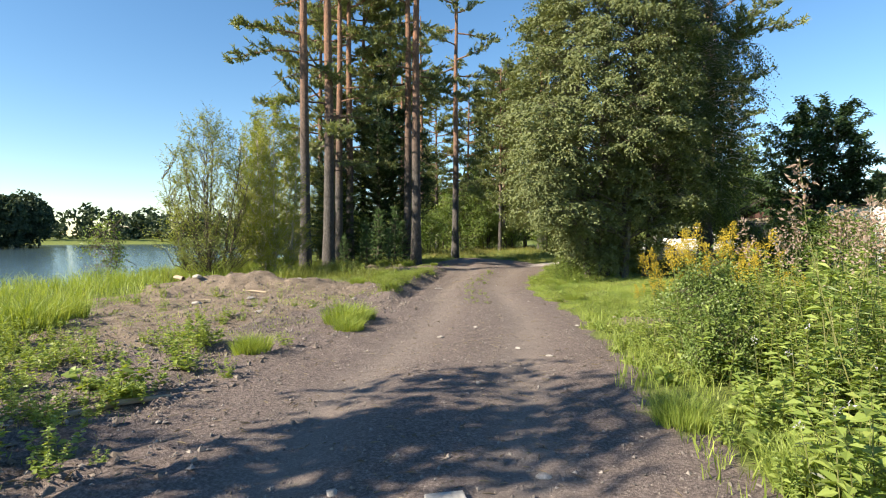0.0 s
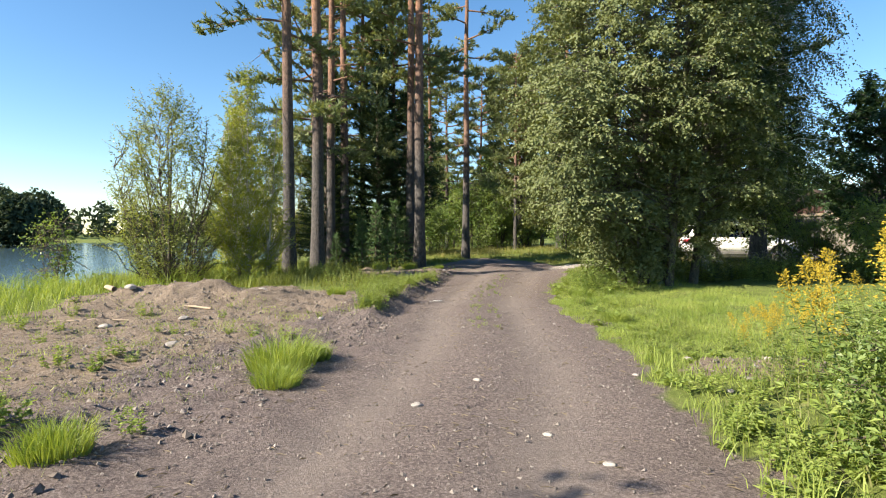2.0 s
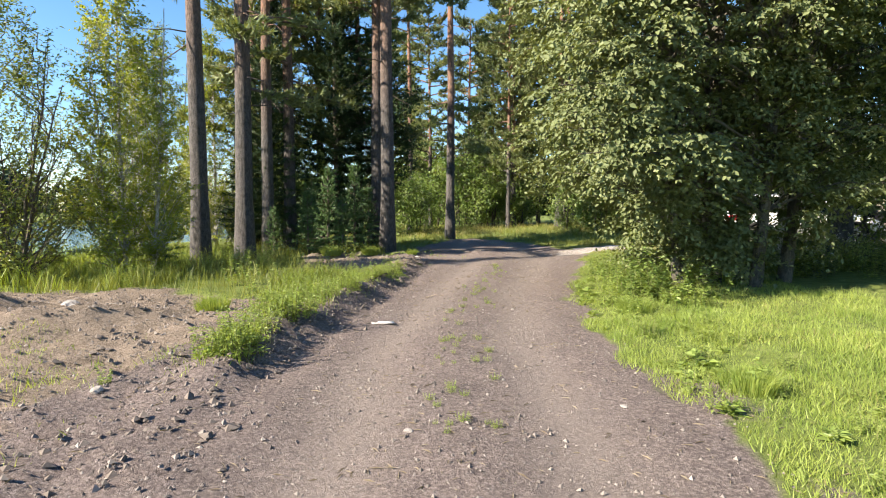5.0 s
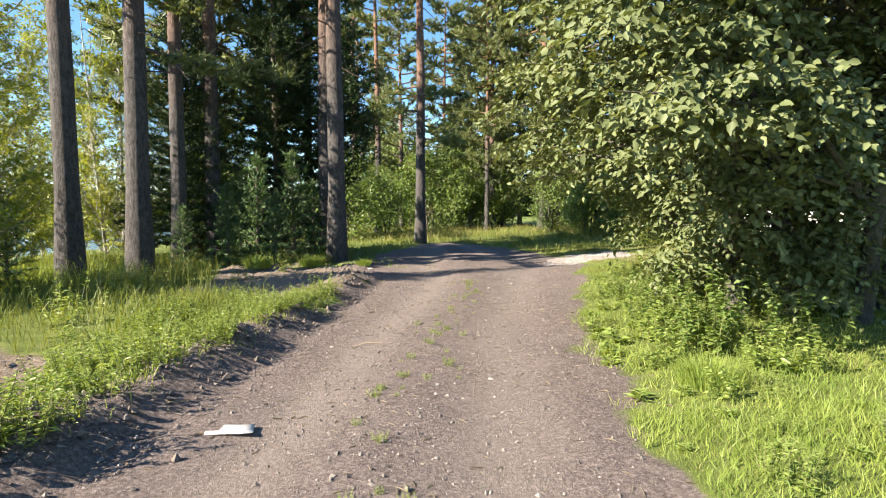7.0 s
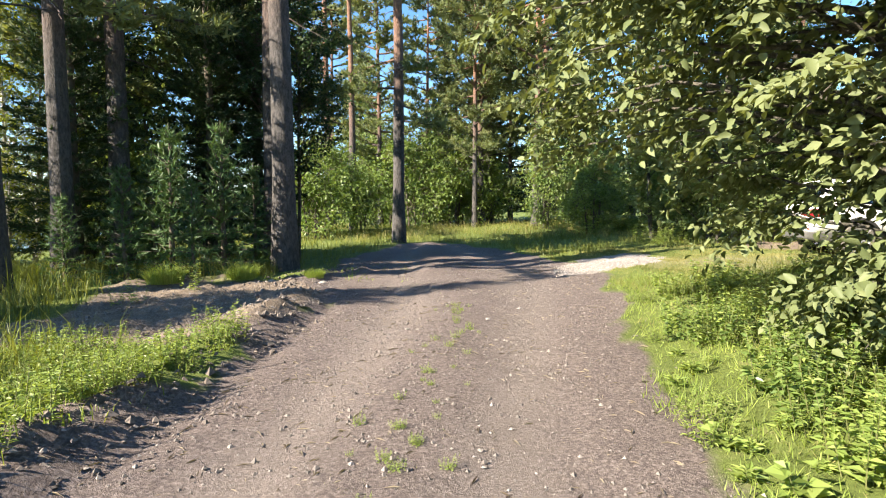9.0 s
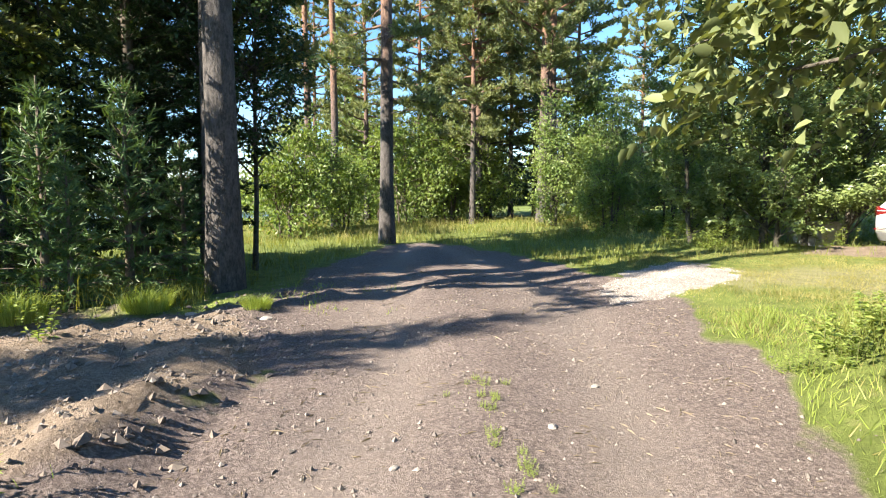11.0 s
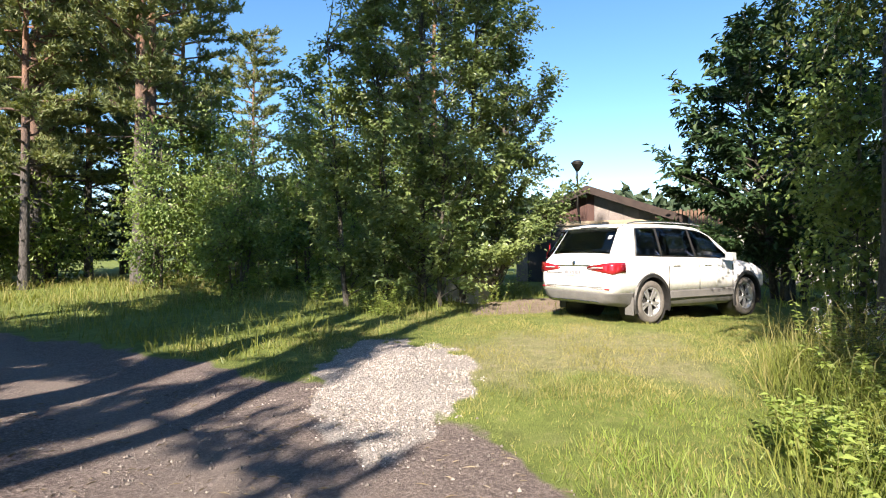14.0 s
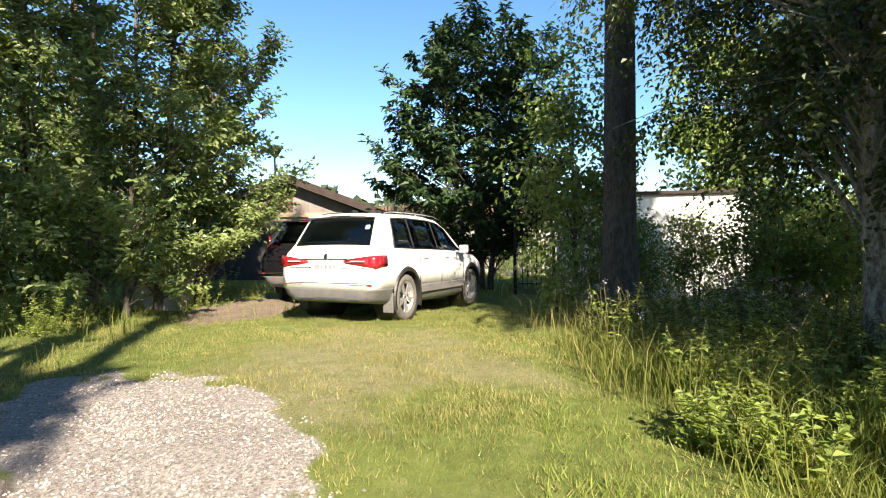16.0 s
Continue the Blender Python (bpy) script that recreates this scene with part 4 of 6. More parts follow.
# ---- solids ----
def box(bm, lo, hi, bevel=0.0):
    r = bmesh.ops.create_cube(bm, size=1)
    for v in r["verts"]:
        v.co = Vector([lo[i] + (v.co[i] + 0.5) * (hi[i] - lo[i]) for i in range(3)])
    if bevel:
        es = list({e for v in r["verts"] for e in v.link_edges})
        bmesh.ops.bevel(bm, geom=es, offset=bevel, segments=2, affect="EDGES", profile=0.6)
    return bm


def boxed(lo, hi, bevel=0.0):
    return box(bmesh.new(), lo, hi, bevel)


def lathe(profile, axis="Y", n=32):
    """Turn (radius, offset) pairs round an axis."""
    bm = bmesh.new()
    rings = []
    for r, o in profile:
        ring = []
        for k in range(n):
            a = 2 * math.pi * k / n
            c, s = r * math.cos(a), r * math.sin(a)
            ring.append(bm.verts.new((c, o, s) if axis == "Y" else (c, s, o)))
        rings.append(ring)
    for a, b in zip(rings, rings[1:]):
        for k in range(n):
            bm.faces.new((a[k], a[(k + 1) % n], b[(k + 1) % n], b[k]))
    for f in bm.faces:
        f.smooth = True
    return bm


def sheet(points, thick):
    """A plate over a grid of points, given thickness along its normals."""
    bm = bmesh.new()
    g = [[bm.verts.new(p) for p in row] for row in points]
    for a, b in zip(g, g[1:]):
        for k in range(len(a) - 1):
            bm.faces.new((a[k], a[k + 1], b[k + 1], b[k]))
    bmesh.ops.recalc_face_normals(bm, faces=bm.faces)
    bmesh.ops.solidify(bm, geom=bm.faces[:], thickness=thick)
    for f in bm.faces:
        f.smooth = True
    return bm


M_WHITE_PAINT = plain("white_car_paint", (0.7, 0.7, 0.7), (0.77, 0.77, 0.77), 2.0, 0.25)
M_BLACK_PAINT = plain("black_car_paint", (0.006, 0.006, 0.008), (0.012, 0.012, 0.015), 2.0, 0.18)
M_CLAD = plain("grey_bumper_plastic", (0.1, 0.1, 0.1), (0.165, 0.16, 0.155), 5, 0.6, rel=0.1)
M_TYRE = plain("dusty_tyre", (0.05, 0.047, 0.045), (0.17, 0.155, 0.14), 7, 0.9, rel=0.3)
M_RIM = plain("alloy_rim", (0.45, 0.45, 0.46), (0.62, 0.62, 0.63), 8, 0.35, 0.7)
M_BLACK = plain("black_plastic", (0.01, 0.01, 0.01), (0.03, 0.03, 0.03), 9, 0.5)
M_CHROME = plain("chrome", (0.5, 0.5, 0.5), (0.62, 0.62, 0.62), 9, 0.15, 1.0)
M_PLATE = plain("number_plate", (0.68, 0.68, 0.68), (0.78, 0.78, 0.77), 20, 0.45)
M_PLATE_INK = plain("plate_ink", (0.2, 0.2, 0.22), (0.3, 0.3, 0.32), 20, 0.5)


def glass_mat(name, tint, weight):
    m, t, p = nodes_of(name)
    p.inputs["Base Color"].default_value = (*tint, 1)
    p.inputs["Roughness"].default_value = 0.03
    p.inputs["IOR"].default_value = 1.5
    p.inputs["Transmission Weight"].default_value = weight
    return m


def lamp_mat(name, col):
    m, t, p = nodes_of(name)
    n = noise_node(t, 30, 2, stretch=(1, 4, 1))
    t.links.new(ramp(t, n, [(0.3, tuple(v * 0.6 for v in col)), (0.7, col)]), p.inputs["Base Color"])
    p.inputs["Roughness"].default_value = 0.12
    p.inputs["Coat Weight"].default_value = 1.0
    return m


M_TINT = glass_mat("tinted_glass", (0.14, 0.18, 0.21), 1.0)
# near-black that stands in for unlit insides of cars and shed
M_DARK_INSIDE = plain("dark_inside", (0.012, 0.012, 0.013), (0.04, 0.04, 0.04), 3, 0.8)
M_REDLAMP = lamp_mat("red_lamp_lens", (0.36, 0.015, 0.025))
M_CLEARLAMP = lamp_mat("clear_lamp_lens", (0.6, 0.5, 0.5))
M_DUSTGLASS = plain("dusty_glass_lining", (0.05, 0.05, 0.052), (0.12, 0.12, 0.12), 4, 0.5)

# stations of the body: x, underside, half widths at sill, side, shoulder (and its height), belt (and its height), roof (and its height)
CAR = [(0.00, 0.40, 0.66, 0.76, 0.75, 0.80, 0.73, 0.84, 0.70, 0.86),
       (0.04, 0.36, 0.80, 0.87, 0.855, 0.90, 0.82, 0.97, 0.76, 1.00),
       (0.16, 0.32, 0.86, 0.92, 0.91, 0.96, 0.86, 1.06, 0.79, 1.11),
       (0.34, 0.30, 0.88, 0.93, 0.92, 0.97, 0.87, 1.09, 0.735, 1.37),
       (0.50, 0.28, 0.89, 0.935, 0.925, 0.98, 0.875, 1.10, 0.69, 1.59),
       (0.62, 0.27, 0.89, 0.935, 0.925, 0.98, 0.875, 1.10, 0.68, 1.625),
       (1.00, 0.25, 0.90, 0.94, 0.93, 0.98, 0.88, 1.09, 0.67, 1.65),
       (1.50, 0.24, 0.90, 0.94, 0.93, 0.98, 0.88, 1.08, 0.67, 1.66),
       (2.10, 0.23, 0.91, 0.94, 0.93, 0.97, 0.885, 1.07, 0.66, 1.655),
       (2.60, 0.23, 0.91, 0.94, 0.93, 0.97, 0.885, 1.06, 0.65, 1.62),
       (2.95, 0.23, 0.91, 0.94, 0.93, 0.97, 0.88, 1.05, 0.67, 1.50),
       (3.30, 0.23, 0.91, 0.94, 0.93, 0.96, 0.88, 1.03, 0.72, 1.29),
       (3.62, 0.24, 0.90, 0.94, 0.92, 0.95, 0.87, 1.01, 0.79, 1.06),
       (4.10, 0.25, 0.88, 0.93, 0.90, 0.90, 0.84, 0.96, 0.72, 1.00),
       (4.45, 0.27, 0.80, 0.87, 0.84, 0.82, 0.77, 0.87, 0.60, 0.90),
       (4.66, 0.32, 0.62, 0.70, 0.68, 0.70, 0.62, 0.73, 0.45, 0.75)]
CAR_X = np.array([c[0] for c in CAR])
CAR_A = np.array(CAR)


def car_at(x):
    return [float(np.interp(x, CAR_X, CAR_A[:, k])) for k in range(10)]


def car_ring(x):
    _, zb, wl, wm, ws, zs, wb, zbelt, wr, zr = car_at(x)
    top = min(zs, zb + 0.42)
    return [(0, zb), (wl - 0.14, zb), (wl - 0.02, zb + 0.07), (wl + 0.02, min(0.50, top - 0.03)), (wm - 0.01, min(0.53, top)), (wm, (0.55 + zs) / 2 if zs > 0.6 else 0.6), (ws, zs), (wb, zbelt), (wr + 0.015, zr - 0.045), (wr - 0.05, zr - 0.008), (wr * 0.5, zr + 0.012), (0, zr + 0.018)]


def car_side(x, v, off):
    """A point on the right side glass plane: v from belt (0) to roof edge (1)."""
    r = car_ring(x)
    (y0, z0), (y1, z1) = r[7], r[8]
    n = Vector((0, -(z1 - z0), -(y0 - y1))).normalized()
    n = Vector((0, -abs(n.y), abs(n.z)))
    return Vector((x, -(y0 + (y1 - y0) * v), z0 + (z1 - z0) * v)) + n * off


def car_shell(rows_, lo, hi):
    bm = bmesh.new()
    n = hi - lo + 1
    loops = []
    for x in rows_:
        r = car_ring(x)[lo:hi + 1]
        right = [bm.verts.new((x, -y, z)) for y, z in r]
        left = [bm.verts.new((x, y, z)) if y > 1e-6 else right[i] for i, (y, z) in enumerate(r)]
        loops.append((right, left))
    for (ra, la), (rb, lb) in zip(loops, loops[1:]):
        for i in range(n - 1):
            bm.faces.new((ra[i], rb[i], rb[i + 1], ra[i + 1]))
            bm.faces.new((la[i], la[i + 1], lb[i + 1], lb[i]))
    if lo > 0:
        for (ra, la), (rb, lb) in zip(loops, loops[1:]):
            bm.faces.new((ra[0], la[0], lb[0], rb[0]))
    if car_ring(1.0)[hi][0] > 1e-6:
        for (ra, la), (rb, lb) in zip(loops, loops[1:]):
            bm.faces.new((ra[-1], rb[-1], lb[-1], la[-1]))
    for k in (0, -1):
        r, l = loops[k]
        for i in range(n - 1):
            vs = []
            for q in (l[i], r[i], r[i + 1], l[i + 1]):
                if q not in vs:
                    vs.append(q)
            if len(vs) > 2:
                bm.faces.new(vs)
    bmesh.ops.recalc_face_normals(bm, faces=bm.faces)
    for f in bm.faces:
        f.smooth = True
    return bm


def cut_wells(ob):
    """Cut the wheel wells out of a body shell."""
    for x in (0.98, 3.77):
        for s in (-1, 1):
            bm = bmesh.new()
            bmesh.ops.create_cone(bm, cap_ends=True, segments=40, radius1=0.415, radius2=0.415, depth=0.7, matrix=Matrix.Translation((x, s * 0.85, 0.36)) @ Matrix.Rotation(math.pi / 2, 4, "X"))
            bmesh.ops.recalc_face_normals(bm, faces=bm.faces)
            me = bpy.data.meshes.new("cutter")
            bm.to_mesh(me)
            bm.free()
            cutter = new("cutter", me)
            md = ob.modifiers.new("well", "BOOLEAN")
            md.object, md.solver = cutter, "EXACT"
            me2 = bpy.data.meshes.new_from_object(ob.evaluated_get(bpy.context.evaluated_depsgraph_get()))
            ob.modifiers.clear()
            ob.data = me2
            bpy.data.objects.remove(cutter)


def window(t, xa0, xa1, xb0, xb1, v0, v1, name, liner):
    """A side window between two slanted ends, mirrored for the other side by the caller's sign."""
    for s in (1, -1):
        # under each pane, a dark sheet puts the cabin's gloom into colour
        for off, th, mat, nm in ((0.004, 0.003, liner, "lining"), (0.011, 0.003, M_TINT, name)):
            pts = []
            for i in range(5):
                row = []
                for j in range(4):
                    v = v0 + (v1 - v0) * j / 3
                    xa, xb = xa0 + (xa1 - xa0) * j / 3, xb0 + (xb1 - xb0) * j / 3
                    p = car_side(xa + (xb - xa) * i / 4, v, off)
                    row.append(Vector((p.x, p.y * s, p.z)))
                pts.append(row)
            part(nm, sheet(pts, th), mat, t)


def wheel(t, x, s):
    w = new("wheel")
    w.parent = t
    w.location = (x, s * 0.80, 0.355)
    w.rotation_euler = (0, 0.3, 0 if s < 0 else math.pi)
    part("tyre", lathe([(0.235, -0.10), (0.25, -0.115), (0.31, -0.125), (0.345, -0.105), (0.355, -0.06), (0.355, 0.06), (0.345, 0.105), (0.30, 0.115), (0.235, 0.10)], n=40), M_TYRE, w)
    bm = lathe([(0.02, -0.075), (0.065, -0.085), (0.07, -0.07)], n=16)
    for k in range(5):
        for d in (-0.16, 0.16):
            a = k * 2 * math.pi / 5 + d
            r = bmesh.ops.create_cube(bm, size=1)
            for v in r["verts"]:
                u = v.co.x + 0.5
                v.co = Vector((0.05 + 0.185 * u, v.co.y * 0.025 - 0.075 - 0.012 * u, v.co.z * (0.03 + 0.012 * u)))
            bmesh.ops.rotate(bm, verts=r["verts"], cent=(0, 0, 0), matrix=Matrix.Rotation(a, 3, "Y"))
    part("spokes", bm, M_RIM, w)
    part("rim", lathe([(0.205, -0.04), (0.225, -0.10), (0.242, -0.112), (0.245, -0.09), (0.22, -0.03), (0.2, 0.0)], n=40), M_RIM, w)
    part("brake_drum", lathe([(0.0, -0.03), (0.2, -0.03), (0.2, 0.05)], n=24), M_BLACK, w)


def car(name, paint, label, group, tall_lamps=False, rails=True):
    t = thing(name, Matrix(), label, "car", group)
    xs = sorted(set(list(np.linspace(0, 4.66, 40)) + list(CAR_X)))
    body = part("body", car_shell(xs, 4, 11), paint, t)
    skirt = part("lower_cladding", car_shell(xs, 0, 4), M_CLAD, t, "dull grey plastic bumper and sills")
    cut_wells(body)
    cut_wells(skirt)
    for x in (0.98, 3.77):
        for s in (-1, 1):
            wheel(t, x, s)
            bm = bmesh.new()
            prof = [(0.405, 0.90), (0.405, 0.955), (0.455, 0.957), (0.475, 0.93)]
            rings = []
            for k in range(25):
                a = radians(-22 + 224 * k / 24)
                rings.append([bm.verts.new((x + r * math.cos(a), s * y, 0.36 + r * math.sin(a))) for r, y in prof])
            for a_, b_ in zip(rings, rings[1:]):
                for k in range(3):
                    bm.faces.new((a_[k], a_[k + 1], b_[k + 1], b_[k]))
            part("wheel_arch", bm, M_BLACK, t)
            part("wheel_well", lathe([(0.0, s * 0.52), (0.412, s * 0.52), (0.412, s * 0.9)], n=28), M_BLACK, t).location = (x, 0, 0.36)
    for s in (1, -1):
        pts = [[Vector((p.x, p.y * s, p.z)) for p in (car_side(0.62 + 0.16 * v + (3.46 - 0.58 * v - 0.62 - 0.16 * v) * i / 10, 0.02 + 0.95 * v, 0.002) for v in (0, 0.33, 0.66, 1))] for i in range(11)]
        part("window_surround", sheet(pts, 0.002), M_BLACK, t)
    window(t, 0.66, 0.8, 1.26, 1.28, 0.06, 0.92, "quarter_window", M_DARK_INSIDE)
    window(t, 1.32, 1.34, 2.2, 2.2, 0.06, 0.93, "rear_door_window", M_DARK_INSIDE)
    window(t, 2.26, 2.26, 3.38, 2.88, 0.06, 0.93, "front_door_window", M_DARK_INSIDE)
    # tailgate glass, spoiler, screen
    # dusty grey sheet under the rear glass also stands for the dim cabin
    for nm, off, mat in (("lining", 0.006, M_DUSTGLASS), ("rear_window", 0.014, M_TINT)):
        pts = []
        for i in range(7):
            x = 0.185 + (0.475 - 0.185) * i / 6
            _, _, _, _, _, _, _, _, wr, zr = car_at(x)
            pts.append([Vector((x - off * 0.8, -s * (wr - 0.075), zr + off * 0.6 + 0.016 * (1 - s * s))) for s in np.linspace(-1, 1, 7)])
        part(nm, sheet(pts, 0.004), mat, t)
    pts = []
    for i in range(5):
        x = 2.72 + (3.56 - 2.72) * i / 4
        _, _, _, _, _, _, _, _, wr, zr = car_at(x)
        pts.append([Vector((x + 0.012, -s * (wr - 0.07), zr + 0.012 + 0.016 * (1 - s * s))) for s in np.linspace(-1, 1, 7)])
    part("windscreen", sheet(pts, 0.004), M_TINT, t)
    pts = [[Vector((0.40 + 0.2 * i, s * 0.64, 1.60 + 0.035 * i + 0.02 * (1 - s * s))) for s in np.linspace(-1, 1, 7)] for i in range(2)]
    part("roof_spoiler", sheet(pts, 0.03), paint, t)
    part("brake_light", boxed((0.395, -0.2, 1.588), (0.42, 0.2, 1.606), 0.003), M_REDLAMP if tall_lamps else M_BLACK, t)
    # lamps
    for s in (-1, 1):
        if tall_lamps:
            part("tail_light", sheet([[Vector((0.05 + 0.06 * j + 0.1 * (i > 2), s * (0.78 + 0.06 * j), 0.86 + 0.12 * i)) for j in range(3)] for i in range(5)], 0.03), M_REDLAMP, t, "red tail light")
        else:
            lens = [[Vector((-0.004, s * 0.42, 0.885)), Vector((-0.004, s * 0.34, 0.905)), Vector((0.0, s * 0.34, 0.93)), Vector((0.002, s * 0.42, 0.955))],
                    [Vector((0.0, s * 0.74, 0.845)), Vector((0.005, s * 0.74, 0.89)), Vector((0.01, s * 0.74, 0.95)), Vector((0.02, s * 0.74, 0.995))],
                    [Vector((0.035, s * 0.9, 0.825)), Vector((0.035, s * 0.905, 0.89)), Vector((0.04, s * 0.9, 0.95)), Vector((0.045, s * 0.89, 1.01))],
                    [Vector((0.3, s * 0.955, 0.86)), Vector((0.3, s * 0.955, 0.91)), Vector((0.3, s * 0.95, 0.96)), Vector((0.3, s * 0.945, 1.01))]]
            part("tail_light", sheet(lens, 0.02), M_REDLAMP, t, "red tail light with a pale strip")
            part("light_strip", boxed((-0.022, min(s * 0.48, s * 0.72), 0.915), (0.02, max(s * 0.48, s * 0.72), 0.935), 0.004), M_CLEARLAMP, t)
        part("reflector", boxed((0.0, min(s * 0.44, s * 0.84), 0.575), (0.05, max(s * 0.44, s * 0.84), 0.598), 0.004), M_REDLAMP, t)
        part("mud_flap", boxed((0.50, min(s * 0.74, s * 0.92), 0.16), (0.53, max(s * 0.74, s * 0.92), 0.45), 0.008), M_BLACK if s > 0 else M_CLAD, t)
        # door mirror, handles, seams, rails
        part("door_mirror", box(boxed((2.98, min(s * 0.98, s * 1.14), 1.02), (3.12, max(s * 0.98, s * 1.14), 1.17), 0.03), (3.03, min(s * 0.88, s * 1.0), 1.03), (3.08, max(s * 0.88, s * 1.0), 1.07), 0.01), paint, t)
        for x in (1.52, 2.42):
            part("door_handle", boxed((x, min(s * 0.925, s * 0.962), 0.945), (x + 0.2, max(s * 0.925, s * 0.962), 0.975), 0.008), paint, t)
        for x in (1.42, 2.28, 3.3):
            part("door_seam", boxed((x, min(s * 0.932, s * 0.9435), 0.52), (x + 0.008, max(s * 0.932, s * 0.9435), 0.95)), M_BLACK, t)
        part("sill_trim", boxed((1.45, min(s * 0.90, s * 0.95), 0.40), (3.3, max(s * 0.90, s * 0.95), 0.52), 0.012), M_CLAD, t)
        if rails:
            pts = np.array([[0.75 + 2.0 * u, s * 0.60, 1.652 + 0.045 * math.sin(math.pi * min(1, max(0, u))) ** 0.35] for u in np.linspace(0, 1, 12)])
            v, f = tubes([(pts, np.full(12, 0.014))], 6)
            part("roof_rail", mesh_np("roof_rail", v, f, M_CHROME if paint is M_WHITE_PAINT else M_BLACK, shade=True), None, t)
    part("tailgate_trim", boxed((-0.006, -0.42, 0.955 if not tall_lamps else 0.9), (0.03, 0.42, 0.968 if not tall_lamps else 0.913), 0.003), M_CHROME, t)
    part("tailgate_seam", boxed((-0.002, -0.72, 0.605), (0.03, 0.72, 0.615)), M_BLACK, t)
    plate = part("number_plate", boxed((-0.014, -0.26, 0.79), (0.01, 0.26, 0.90), 0.003), M_PLATE, t)
    for k, (a, b) in enumerate(((-0.21, -0.17), (-0.14, -0.07), (-0.05, 0.0), (0.03, 0.07), (0.1, 0.19))):
        part("plate_mark", boxed((-0.017, a, 0.815), (-0.013, b, 0.875)), M_PLATE_INK, plate)
    part("badge", lathe([(0.0, -0.004), (0.045, -0.003), (0.045, 0.004)], n=20), M_CHROME, t).matrix_local = pose(0.028, 0, 0.99, 0, 0, -90)
    part("antenna", boxed((0.75, -0.02, 1.65), (0.9, 0.02, 1.71), 0.015), M_BLACK, t)
    v, f = tubes([(np.array([[0.17, 0.0, 1.12], [0.24, -0.22, 1.21], [0.25, -0.36, 1.225]]), np.array([0.012, 0.01, 0.008]))], 5)
    part("rear_wiper", mesh_np("rear_wiper", v, f, M_BLACK), None, t)
    if not tall_lamps:
        part("sticker", sheet([[Vector((0.34 + 0.045 * i - 0.016, -0.52 - 0.08 * j, 1.37 + 0.062 * i + 0.022)) for j in range(2)] for i in range(2)], 0.002), M_PLATE, t, "pale paper sticker")
    part("bumper_lip", boxed((-0.012, -0.6, 0.36), (0.1, 0.6, 0.385), 0.01), M_CHROME if not tall_lamps else M_BLACK, t)
    return t


CAR_X0, CAR_Y0, CAR_TURN = 9.84, 26.92, -14.2
SLIM = Matrix.Diagonal((0.94, 0.93, 1.0, 1.0))
suv = car("suv", M_WHITE_PAINT, "white SUV with grey lower bumper parked on grass", "parked cars")
suv.matrix_world = pose(CAR_X0, CAR_Y0, ground_at(11, 26.3) - 0.01, 0, 0, CAR_TURN) @ SLIM
dark_car = car("dark_car", M_BLACK_PAINT, "black car with red tail lights parked beside the shed", "parked cars", True, False)
dark_car.matrix_world = pose(12.05, 28.45, ground_at(13, 29) - 0.01, 0, 0, CAR_TURN + 2) @ SLIM


# ---- shed behind the cars ----
# wall colour lowered to hold the shade that grove and car throw
M_SHED_WALL = plain("shaded_render", (0.14, 0.12, 0.1), (0.27, 0.24, 0.2), 1.6, 0.9, rel=0.3)
M_BOARD = plain("red_brown_boards", (0.03, 0.014, 0.012), (0.085, 0.037, 0.03), 4, 0.75, rel=0.3, stretch=(3, 3, 0.4))
M_WHITE_BOARD = plain("weathered_white_sheet", (0.12, 0.1, 0.095), (0.23, 0.2, 0.19), 2.5, 0.7, rel=0.2)
M_ROOF = plain("tarred_roof", (0.018, 0.012, 0.011), (0.05, 0.034, 0.029), 4, 0.85, rel=0.3)
M_BEAM = plain("grey_beam", (0.2, 0.16, 0.11), (0.36, 0.3, 0.22), 3, 0.85, rel=0.3, stretch=(3, 0.4, 3))
M_CONCRETE = plain("rough_concrete", (0.24, 0.23, 0.21), (0.45, 0.43, 0.4), 4, 0.9, rel=0.5)
M_IRON = plain("dark_iron", (0.015, 0.015, 0.014), (0.05, 0.045, 0.04), 12, 0.6, 0.6)


